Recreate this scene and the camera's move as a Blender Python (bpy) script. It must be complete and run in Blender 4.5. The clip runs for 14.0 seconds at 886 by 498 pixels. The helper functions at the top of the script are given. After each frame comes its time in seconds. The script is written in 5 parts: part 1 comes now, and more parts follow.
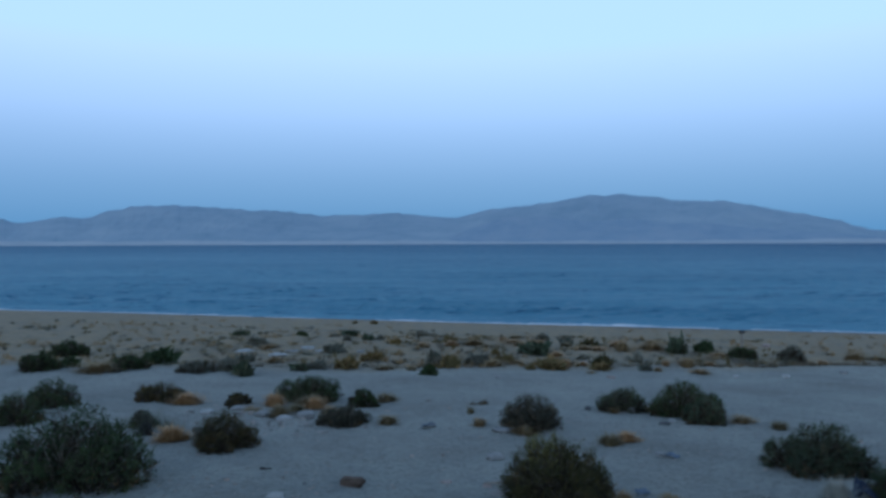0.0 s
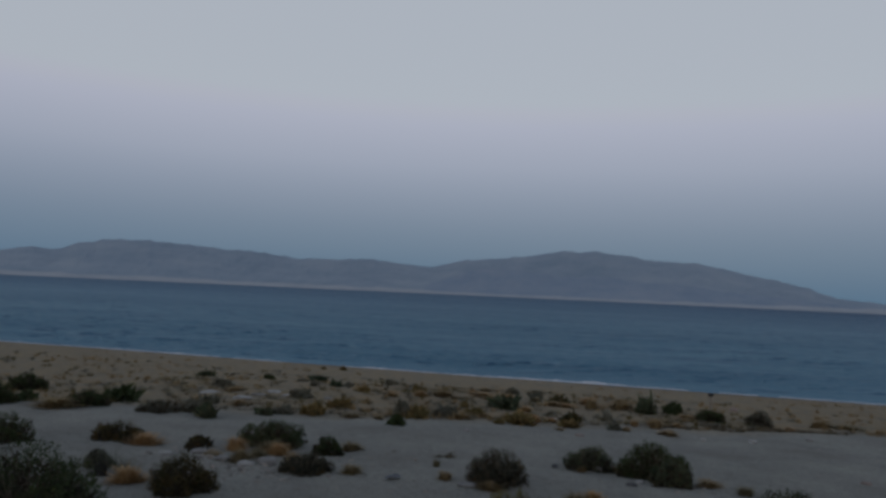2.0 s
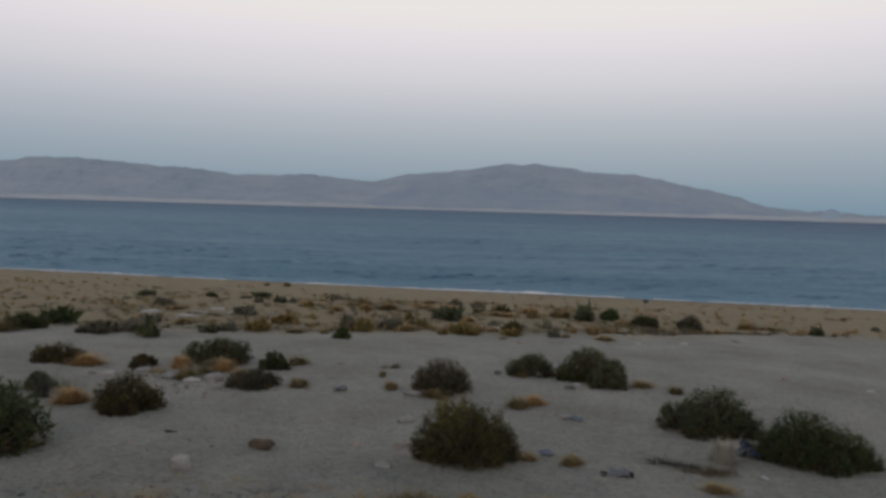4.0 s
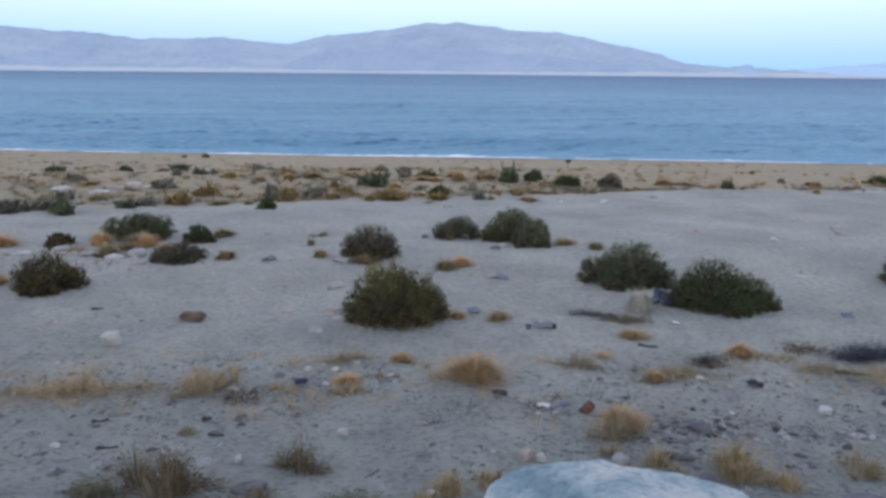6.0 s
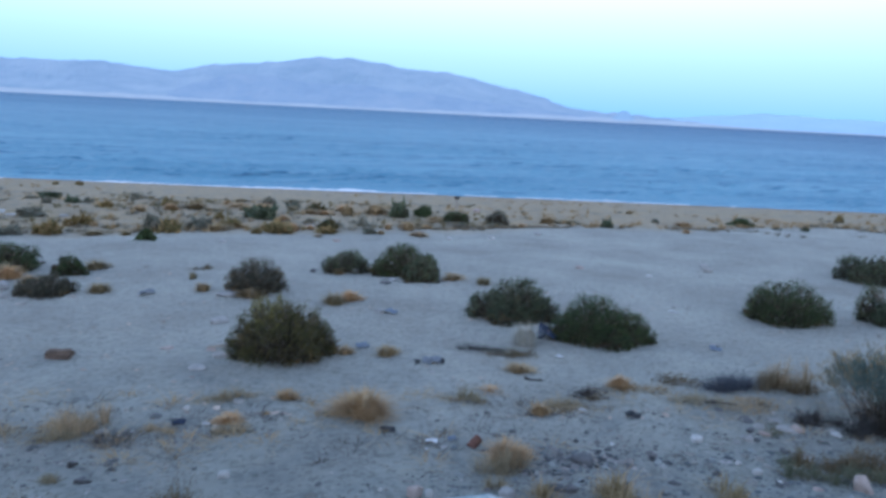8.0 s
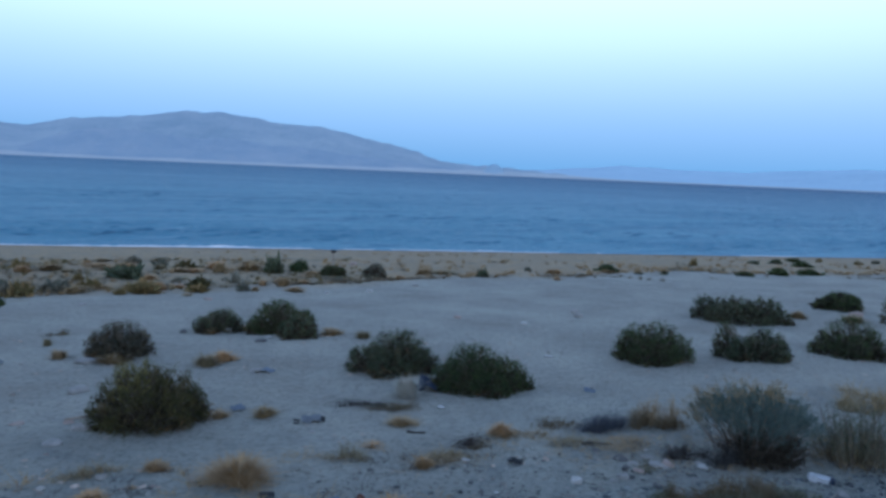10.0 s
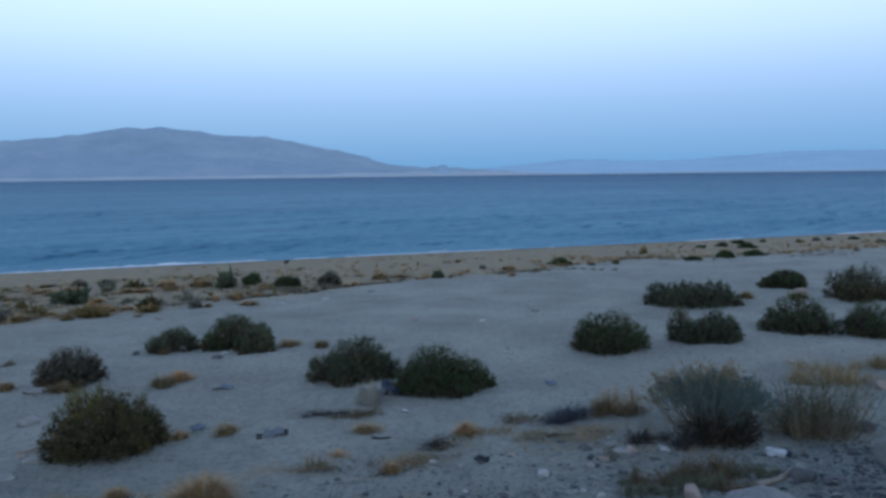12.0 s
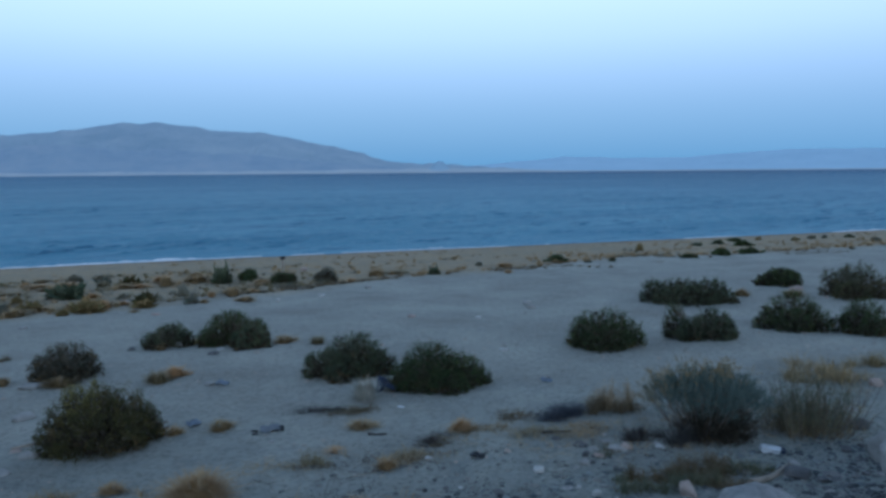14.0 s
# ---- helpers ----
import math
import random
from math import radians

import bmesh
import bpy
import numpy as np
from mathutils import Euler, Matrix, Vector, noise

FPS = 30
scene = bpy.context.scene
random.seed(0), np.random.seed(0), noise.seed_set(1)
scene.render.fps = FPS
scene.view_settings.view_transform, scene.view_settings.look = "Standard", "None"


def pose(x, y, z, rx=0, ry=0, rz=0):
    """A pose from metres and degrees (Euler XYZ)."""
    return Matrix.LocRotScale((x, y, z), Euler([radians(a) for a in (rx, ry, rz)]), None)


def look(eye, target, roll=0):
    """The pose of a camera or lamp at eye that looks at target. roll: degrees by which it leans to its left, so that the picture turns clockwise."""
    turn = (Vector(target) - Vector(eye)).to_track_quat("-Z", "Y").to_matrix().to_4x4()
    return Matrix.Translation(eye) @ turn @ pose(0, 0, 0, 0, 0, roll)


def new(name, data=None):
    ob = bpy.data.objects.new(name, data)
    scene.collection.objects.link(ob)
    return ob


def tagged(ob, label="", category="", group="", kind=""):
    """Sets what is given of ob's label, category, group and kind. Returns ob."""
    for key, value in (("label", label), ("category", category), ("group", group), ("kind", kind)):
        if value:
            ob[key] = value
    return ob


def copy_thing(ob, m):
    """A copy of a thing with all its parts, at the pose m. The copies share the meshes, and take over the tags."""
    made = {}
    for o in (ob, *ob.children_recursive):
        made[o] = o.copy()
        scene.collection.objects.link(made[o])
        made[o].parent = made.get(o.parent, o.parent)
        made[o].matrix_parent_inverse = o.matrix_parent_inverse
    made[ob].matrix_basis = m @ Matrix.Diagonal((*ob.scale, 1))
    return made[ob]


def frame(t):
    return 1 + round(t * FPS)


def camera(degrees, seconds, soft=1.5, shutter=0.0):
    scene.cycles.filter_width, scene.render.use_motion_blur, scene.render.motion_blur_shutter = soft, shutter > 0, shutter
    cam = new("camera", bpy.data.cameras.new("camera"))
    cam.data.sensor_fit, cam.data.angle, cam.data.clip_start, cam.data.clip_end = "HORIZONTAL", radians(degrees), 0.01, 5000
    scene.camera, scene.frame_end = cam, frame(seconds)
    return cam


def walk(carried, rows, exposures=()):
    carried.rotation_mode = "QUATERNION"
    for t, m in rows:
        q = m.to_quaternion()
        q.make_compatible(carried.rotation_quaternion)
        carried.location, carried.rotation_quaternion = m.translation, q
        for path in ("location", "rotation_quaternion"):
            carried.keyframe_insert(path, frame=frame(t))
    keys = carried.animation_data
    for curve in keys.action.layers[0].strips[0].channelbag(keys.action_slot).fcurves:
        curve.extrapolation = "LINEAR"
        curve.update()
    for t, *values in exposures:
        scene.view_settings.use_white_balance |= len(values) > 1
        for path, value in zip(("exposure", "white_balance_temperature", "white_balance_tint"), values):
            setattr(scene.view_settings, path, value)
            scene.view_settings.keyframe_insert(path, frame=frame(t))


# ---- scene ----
EYE = 4.3                       # height of the camera above the lake
cam = camera(61.9, 14.0, soft=3.1, shutter=0.4)
PATH = [
    (0.0, pose(0, 0, EYE, 89.53, 0.19, 0.00)),
    (0.3, pose(0, 0, EYE, 91.37, -0.92, -0.60)),
    (0.5, pose(0, 0, EYE, 93.22, 0.71, -2.92)),
    (0.8, pose(0, 0, EYE, 94.21, -1.53, -3.88)),
    (1.0, pose(0, 0, EYE, 94.02, -0.71, -5.71)),
    (1.5, pose(0, 0, EYE, 95.48, -1.44, -3.46)),
    (1.8, pose(0, 0, EYE, 93.05, -1.37, -1.85)),
    (2.0, pose(0, 0, EYE, 93.39, -2.59, -2.01)),
    (2.2, pose(0, 0, EYE, 94.25, -1.76, -2.66)),
    (4.3, pose(0, 0, EYE, 85.13, -1.94, -8.44)),
    (4.5, pose(0, 0, EYE, 83.99, -2.02, -10.45)),
    (5.0, pose(0, 0, EYE, 80.85, -2.27, -11.92)),
    (5.5, pose(0, 0, EYE, 77.86, -0.77, -12.55)),
    (6.0, pose(0, 0, EYE, 76.58, -0.54, -12.38)),
    (6.5, pose(0, 0, EYE, 75.95, -1.63, -15.14)),
    (7.0, pose(0, 0, EYE, 77.33, -2.76, -18.64)),
    (7.5, pose(0, 0, EYE, 77.26, -2.77, -19.63)),
    (8.0, pose(0, 0, EYE, 79.52, -2.85, -20.62)),
    (8.5, pose(0, 0, EYE, 82.42, -3.44, -25.18)),
    (9.0, pose(0, 0, EYE, 83.12, -4.07, -28.19)),
    (9.2, pose(0, 0, EYE, 83.47, -3.62, -27.93)),
    (11.3, pose(0, 0, EYE, 84.16, -0.01, -35.07)),
    (11.5, pose(0, 0, EYE, 84.02, 0.29, -34.94)),
    (12.0, pose(0, 0, EYE, 84.25, 0.73, -34.17)),
    (12.5, pose(0, 0, EYE, 84.44, 0.78, -34.10)),
    (13.0, pose(0, 0, EYE, 84.27, 0.75, -34.34)),
    (13.5, pose(0, 0, EYE, 84.32, 0.46, -34.58)),
    (14.0, pose(0, 0, EYE, 83.99, 0.50, -34.43)),
]
EXPOSURES = [
    (0.0, -0.17, 4360, 0), (0.6, -0.76, 4480, 2), (1.0, -1.0, 4820, 6), (1.5, -1.08, 5250, 8), (2.0, -0.92, 5800, 10),
    (4.5, 0.20, 6850, 13), (5.0, 0.62, 6450, 15), (5.5, 1.03, 6150, 17), (6.0, 1.17, 5700, 15), (6.5, 1.28, 5280, 13), (7.5, 1.28, 4950, 11), (8.0, 1.11, 4720, 9),
    (8.5, 0.70, 4530, 8), (9.0, 0.59, 4520, 8),
    (11.5, 0.24, 4650, 3), (12.0, 0.24, 4730, 5), (13.0, 0.18, 4580, 3), (14.0, 0.16, 4530, 0),
]
walk(cam, PATH, EXPOSURES)

# ---------------------------------------------------------------- world and sun
SUN_AZ, SUN_EL = radians(196), radians(4)
world = bpy.data.worlds.new("dusk_sky")
scene.world = world
world.use_nodes = True
wn, wl = world.node_tree.nodes, world.node_tree.links
wn.clear()
sky = wn.new("ShaderNodeTexSky")
sky.sky_type = "NISHITA"
sky.sun_disc = False
sky.sun_elevation, sky.sun_rotation = SUN_EL, SUN_AZ
sky.dust_density, sky.air_density = 2.0, 1.0
sky_gain = wn.new("ShaderNodeVectorMath")
sky_gain.operation = "SCALE"
sky_gain.inputs["Scale"].default_value = 0.12
wl.new(sky.outputs[0], sky_gain.inputs[0])
coord = wn.new("ShaderNodeTexCoord")
split = wn.new("ShaderNodeSeparateXYZ")
wl.new(coord.outputs["Generated"], split.inputs[0])
ramp = wn.new("ShaderNodeValToRGB")
ramp.color_ramp.interpolation = "B_SPLINE"
stops = [(0.0, (0.22, 0.37, 0.50)), (0.05, (0.295, 0.425, 0.565)), (0.105, (0.455, 0.525, 0.645)), (0.17, (0.765, 0.78, 0.875)),
         (0.26, (1.08, 1.02, 1.085)), (0.38, (1.26, 1.21, 1.275)), (0.6, (0.31, 0.37, 0.46)), (1.0, (0.13, 0.175, 0.26))]
while len(ramp.color_ramp.elements) < len(stops):
    ramp.color_ramp.elements.new(0.5)
for e, (p, c) in zip(ramp.color_ramp.elements, stops):
    e.position, e.color = p, (*c, 1)
wl.new(split.outputs["Z"], ramp.inputs[0])
blend = wn.new("ShaderNodeMix")
blend.data_type = "RGBA"
blend.inputs[0].default_value = 0.8
wl.new(sky_gain.outputs[0], blend.inputs[6])
wl.new(ramp.outputs[0], blend.inputs[7])
back = wn.new("ShaderNodeBackground")
back.inputs["Strength"].default_value = 1.0
wl.new(blend.outputs[2], back.inputs["Color"])
world_out = wn.new("ShaderNodeOutputWorld")
wl.new(back.outputs[0], world_out.inputs[0])

sun_data = bpy.data.lights.new("sun", "SUN")
sun_data.energy, sun_data.angle, sun_data.color = 0.27, radians(50), (1.0, 0.9, 0.82)
sun = new("sun", sun_data)
sun.matrix_world = look((-30, -60, 40), (0, 10, 0))


# ---------------------------------------------------------------- materials
def material(name, rough=0.85, spec=0.25):
    m = bpy.data.materials.new(name)
    m.use_nodes = True
    b = m.node_tree.nodes["Principled BSDF"]
    b.inputs["Roughness"].default_value = rough
    b.inputs["Specular IOR Level"].default_value = spec
    return m, m.node_tree.nodes, m.node_tree.links, b


def ramp_node(nodes, colours):
    r = nodes.new("ShaderNodeValToRGB")
    while len(r.color_ramp.elements) < len(colours):
        r.color_ramp.elements.new(0.5)
    for e, (p, c) in zip(r.color_ramp.elements, colours):
        e.position, e.color = p, (*c, 1)
    return r


def noise_node(nodes, links, coords, scale, detail=4, rough=0.6):
    n = nodes.new("ShaderNodeTexNoise")
    n.inputs["Scale"].default_value, n.inputs["Detail"].default_value, n.inputs["Roughness"].default_value = scale, detail, rough
    links.new(coords, n.inputs["Vector"])
    return n


def mix_node(nodes, links, kind, fac, a, b):
    n = nodes.new("ShaderNodeMix")
    n.data_type, n.blend_type = "RGBA", kind
    for sock, v in ((n.inputs[0], fac), (n.inputs[6], a), (n.inputs[7], b)):
        if isinstance(v, bpy.types.NodeSocket):
            links.new(v, sock)
        elif isinstance(v, tuple):
            sock.default_value = (*v, 1)
        else:
            sock.default_value = v
    return n.outputs[2]


def bump_node(nodes, links, bsdf, height, distance, strength=1.0, after=None):
    n = nodes.new("ShaderNodeBump")
    n.inputs["Strength"].default_value, n.inputs["Distance"].default_value = strength, distance
    links.new(height, n.inputs["Height"])
    if after:
        links.new(after, n.inputs["Normal"])
    links.new(n.outputs[0], bsdf.inputs["Normal"])
    return n.outputs[0]


SHORE_S = 38.7                  # distance from the camera's foot to the water's edge
NX, NY = math.sin(radians(16)), math.cos(radians(16))   # direction straight out to the lake


def sand_material():
    m, n, l, b = material("sand", 0.95, 0.15)
    pos = n.new("ShaderNodeNewGeometry").outputs["Position"]
    patches = noise_node(n, l, pos, 0.55, 6, 0.62)
    col = ramp_node(n, [(0.30, (0.236, 0.226, 0.199)), (0.52, (0.297, 0.288, 0.252)), (0.72, (0.352, 0.340, 0.296))])
    l.new(patches.outputs["Fac"], col.inputs[0])
    # dry grass litter in the belt before the water
    dot = n.new("ShaderNodeVectorMath")
    dot.operation = "DOT_PRODUCT"
    dot.inputs[1].default_value = (NX, NY, 0)
    l.new(pos, dot.inputs[0])
    wob = noise_node(n, l, pos, 0.35, 4)
    add = n.new("ShaderNodeMath")
    add.operation = "MULTIPLY_ADD"
    add.inputs[1].default_value = 5.0
    l.new(wob.outputs["Fac"], add.inputs[0])
    l.new(dot.outputs["Value"], add.inputs[2])
    belt = n.new("ShaderNodeMapRange")
    belt.inputs["From Min"].default_value, belt.inputs["From Max"].default_value = 1.5, 4.0
    slant = n.new("ShaderNodeVectorMath")
    slant.operation = "DOT_PRODUCT"
    slant.inputs[1].default_value = (NX - 0.36 * NY, NY + 0.36 * NX, 0)
    l.new(pos, slant.inputs[0])
    edge_a = n.new("ShaderNodeMath")
    edge_a.operation = "SUBTRACT"
    edge_a.inputs[1].default_value = 20.8
    l.new(slant.outputs["Value"], edge_a.inputs[0])
    edge_b = n.new("ShaderNodeMath")
    edge_b.operation = "SUBTRACT"
    edge_b.inputs[1].default_value = 26.0
    l.new(dot.outputs["Value"], edge_b.inputs[0])
    edge = n.new("ShaderNodeMath")
    edge.operation = "MAXIMUM"
    l.new(edge_a.outputs[0], edge.inputs[0])
    l.new(edge_b.outputs[0], edge.inputs[1])
    wavy = n.new("ShaderNodeMath")
    wavy.operation = "MULTIPLY_ADD"
    wavy.inputs[1].default_value = 5.0
    l.new(wob.outputs["Fac"], wavy.inputs[0])
    l.new(edge.outputs[0], wavy.inputs[2])
    l.new(wavy.outputs[0], belt.inputs["Value"])
    straw = noise_node(n, l, pos, 1.6, 5, 0.7)
    straw_col = ramp_node(n, [(0.36, (0.245, 0.214, 0.158)), (0.5, (0.295, 0.24, 0.16)), (0.62, (0.34, 0.263, 0.156)), (0.75, (0.275, 0.242, 0.18))])
    l.new(straw.outputs["Fac"], straw_col.inputs[0])
    c = mix_node(n, l, "MIX", belt.outputs[0], col.outputs[0], straw_col.outputs[0])
    # stony dirt below the bank, cleaner sand further out
    stony = n.new("ShaderNodeMapRange")
    stony.inputs["From Min"].default_value, stony.inputs["From Max"].default_value = 7.0, 11.5
    l.new(add.outputs[0], stony.inputs["Value"])
    clean = ramp_node(n, [(0.0, (0.86, 0.92, 0.95)), (1.0, (1.11, 1.13, 1.14))])
    l.new(stony.outputs[0], clean.inputs[0])
    c = mix_node(n, l, "MULTIPLY", 1.0, c, clean.outputs[0])
    # gravel speckle at two sizes
    grit = n.new("ShaderNodeTexVoronoi")
    grit.inputs["Scale"].default_value = 28
    l.new(pos, grit.inputs["Vector"])
    grit_col = ramp_node(n, [(0.0, (0.62, 0.60, 0.58)), (0.35, (1, 1, 1)), (0.9, (1.12, 1.1, 1.06))])
    sep = n.new("ShaderNodeSeparateColor")
    l.new(grit.outputs["Color"], sep.inputs[0])
    l.new(sep.outputs[0], grit_col.inputs[0])
    c = mix_node(n, l, "MULTIPLY", 0.65, c, grit_col.outputs[0])
    fine = noise_node(n, l, pos, 9, 8, 0.75)
    fine_col = ramp_node(n, [(0.3, (0.72, 0.72, 0.72)), (0.7, (1.15, 1.14, 1.12))])
    l.new(fine.outputs["Fac"], fine_col.inputs[0])
    c = mix_node(n, l, "MULTIPLY", 0.55, c, fine_col.outputs[0])
    mottle = noise_node(n, l, pos, 2.3, 5, 0.7)
    mottle_col = ramp_node(n, [(0.34, (0.80, 0.82, 0.86)), (0.5, (1, 1, 1)), (0.66, (1.08, 1.06, 1.03))])
    l.new(mottle.outputs["Fac"], mottle_col.inputs[0])
    rough_part = n.new("ShaderNodeMapRange")
    rough_part.inputs["From Min"].default_value, rough_part.inputs["From Max"].default_value = 7.5, 13.0
    rough_part.inputs["To Min"].default_value, rough_part.inputs["To Max"].default_value = 0.9, 0.15
    l.new(add.outputs[0], rough_part.inputs["Value"])
    c = mix_node(n, l, "MULTIPLY", rough_part.outputs[0], c, mottle_col.outputs[0])
    # damp sand next to the water
    damp = n.new("ShaderNodeMapRange")
    damp.inputs["From Min"].default_value, damp.inputs["From Max"].default_value = SHORE_S + 1.0, SHORE_S + 2.4
    l.new(add.outputs[0], damp.inputs["Value"])
    c = mix_node(n, l, "MULTIPLY", damp.outputs[0], c, (0.72, 0.66, 0.6))
    l.new(c, b.inputs["Base Color"])
    f = bump_node(n, l, b, fine.outputs["Fac"], 0.05)
    bump_node(n, l, b, grit.outputs["Distance"], 0.012, 0.8, f)
    return m


def water_material():
    m, n, l, b = material("lake_water", 0.36, 0.010)
    b.inputs["IOR"].default_value = 1.33
    pos = n.new("ShaderNodeNewGeometry").outputs["Position"]
    mp = n.new("ShaderNodeMapping")
    mp.inputs["Rotation"].default_value = (0, 0, radians(16))
    mp.inputs["Scale"].default_value = (0.42, 1.0, 1.0)
    l.new(pos, mp.inputs["Vector"])
    big = noise_node(n, l, mp.outputs[0], 0.012, 4, 0.6)
    # wind streaks: brighter and duller sky sheen put into the base colour
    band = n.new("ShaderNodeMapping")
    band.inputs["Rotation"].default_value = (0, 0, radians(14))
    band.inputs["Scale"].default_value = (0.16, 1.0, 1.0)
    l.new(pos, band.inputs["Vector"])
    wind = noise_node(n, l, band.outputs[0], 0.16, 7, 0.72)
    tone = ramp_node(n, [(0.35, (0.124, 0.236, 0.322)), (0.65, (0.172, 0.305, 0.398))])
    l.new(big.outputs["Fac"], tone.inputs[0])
    wind_sheen = ramp_node(n, [(0.33, (0.80, 0.84, 0.88)), (0.5, (1.0, 1.0, 1.0)), (0.67, (1.18, 1.14, 1.10))])
    l.new(wind.outputs["Fac"], wind_sheen.inputs[0])
    c = mix_node(n, l, "MULTIPLY", 1.0, tone.outputs[0], wind_sheen.outputs[0])
    # painted darker away from the shore, standing for weaker sky reflection far out
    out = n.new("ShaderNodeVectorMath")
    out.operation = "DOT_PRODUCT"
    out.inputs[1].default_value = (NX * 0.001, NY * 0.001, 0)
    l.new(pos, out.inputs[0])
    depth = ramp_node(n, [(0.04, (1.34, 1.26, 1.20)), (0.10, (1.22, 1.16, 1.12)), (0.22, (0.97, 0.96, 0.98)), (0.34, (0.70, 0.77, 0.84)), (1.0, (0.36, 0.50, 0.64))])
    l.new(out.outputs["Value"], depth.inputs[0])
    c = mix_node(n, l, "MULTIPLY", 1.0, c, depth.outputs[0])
    # open water painted darker to the east, in place of a dimmer reflection there
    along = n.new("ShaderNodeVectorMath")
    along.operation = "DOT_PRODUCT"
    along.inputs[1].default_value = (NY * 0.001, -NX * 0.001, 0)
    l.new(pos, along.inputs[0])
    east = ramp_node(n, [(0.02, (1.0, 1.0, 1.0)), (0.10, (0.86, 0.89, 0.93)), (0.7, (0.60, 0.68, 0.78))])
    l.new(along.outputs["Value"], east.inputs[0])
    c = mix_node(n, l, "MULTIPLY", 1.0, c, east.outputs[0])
    # short wavelets, in gusts: the dark of their near faces painted as deep blue
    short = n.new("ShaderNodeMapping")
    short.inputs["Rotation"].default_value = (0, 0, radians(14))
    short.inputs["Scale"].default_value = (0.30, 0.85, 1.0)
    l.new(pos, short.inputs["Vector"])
    wave_shade = ramp_node(n, [(0.57, (1.0, 1.0, 1.0)), (0.64, (0.52, 0.60, 0.68))])
    l.new(noise_node(n, l, short.outputs[0], 0.95, 2, 0.5).outputs["Fac"], wave_shade.inputs[0])
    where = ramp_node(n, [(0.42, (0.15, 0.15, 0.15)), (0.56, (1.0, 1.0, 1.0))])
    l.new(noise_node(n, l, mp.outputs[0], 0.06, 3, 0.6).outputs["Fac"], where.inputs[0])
    l.new(mix_node(n, l, "MULTIPLY", where.outputs[0], c, wave_shade.outputs[0]), b.inputs["Base Color"])
    swell = noise_node(n, l, mp.outputs[0], 0.35, 5, 0.6)
    chop = noise_node(n, l, mp.outputs[0], 2.0, 5, 0.65)
    f = bump_node(n, l, b, swell.outputs["Fac"], 0.7, 1.0)
    bump_node(n, l, b, chop.outputs["Fac"], 0.40, 1.0, f)
    return m


def plain_material(name, dark, mid, light, scale, rough=0.85, bump=0.02, spec=0.25):
    m, n, l, b = material(name, rough, spec)
    pos = n.new("ShaderNodeNewGeometry").outputs["Position"]
    a = noise_node(n, l, pos, scale, 6, 0.65)
    r = ramp_node(n, [(0.3, dark), (0.5, mid), (0.7, light)])
    l.new(a.outputs["Fac"], r.inputs[0])
    l.new(r.outputs[0], b.inputs["Base Color"])
    if bump:
        g = noise_node(n, l, pos, scale * 5, 6, 0.7)
        bump_node(n, l, b, g.outputs["Fac"], bump)
    return m


def leaf_material(name, colours, rough=0.8, dead=None):
    """Colour by leaf, with a slight tint from plant to plant; shrubs have greener and browner tufts and some dead wood."""
    m, n, l, b = material(name, rough, 0.15)
    geo = n.new("ShaderNodeNewGeometry")
    r = ramp_node(n, [(i / (len(colours) - 1), c) for i, c in enumerate(colours)])
    l.new(geo.outputs["Random Per Island"], r.inputs[0])
    info = n.new("ShaderNodeObjectInfo")
    t = ramp_node(n, [(0, (0.76, 0.82, 0.80)), (0.5, (0.98, 0.96, 0.92)), (1, (1.20, 1.10, 1.0))])
    l.new(info.outputs["Random"], t.inputs[0])
    c = mix_node(n, l, "MULTIPLY", 1.0, r.outputs[0], t.outputs[0])
    if dead:
        tuft_tone = noise_node(n, l, geo.outputs["Position"], 11, 3, 0.6)
        tones = ramp_node(n, [(0.34, (0.60, 0.68, 0.66)), (0.5, (1.0, 1.0, 1.0)), (0.66, (1.55, 1.38, 1.15))])
        l.new(tuft_tone.outputs["Fac"], tones.inputs[0])
        c = mix_node(n, l, "MULTIPLY", 1.0, c, tones.outputs[0])
        wither = noise_node(n, l, geo.outputs["Position"], 4.3, 4, 0.65)
        amount = ramp_node(n, [(0.54, (0, 0, 0)), (0.68, (0.75, 0.75, 0.75))])
        l.new(wither.outputs["Fac"], amount.inputs[0])
        c = mix_node(n, l, "MIX", amount.outputs[0], c, dead)
    l.new(c, b.inputs["Base Color"])
    return m


M_SAND = sand_material()
M_WATER = water_material()
M_FOAM = plain_material("foam", (0.55, 0.58, 0.6), (0.72, 0.74, 0.76), (0.85, 0.86, 0.87), 2.0, 0.7, 0.03)
# distance haze is put into the pale bluish base colours of hills and far beach
M_HILL = plain_material("hazed_hill_rock", (0.298, 0.37, 0.44), (0.36, 0.425, 0.49), (0.425, 0.48, 0.525), 0.006, 0.95, 3.0, 0.1)
M_FRONT = plain_material("hazed_front_ridge_rock", (0.282, 0.352, 0.445), (0.333, 0.40, 0.48), (0.385, 0.435, 0.50), 0.008, 0.95, 2.5, 0.1)
M_FAR_HILL = plain_material("hazed_far_hill_rock", (0.42, 0.55, 0.67), (0.455, 0.585, 0.70), (0.485, 0.615, 0.73), 0.004, 0.95, 0, 0.05)
M_KNOLL = plain_material("hazed_knoll_rock", (0.33, 0.43, 0.525), (0.37, 0.47, 0.555), (0.415, 0.50, 0.575), 0.02, 0.95, 0, 0.1)
M_FAN = plain_material("hazed_far_beach", (0.43, 0.46, 0.485), (0.48, 0.505, 0.525), (0.53, 0.55, 0.56), 0.01, 0.95, 0, 0.1)
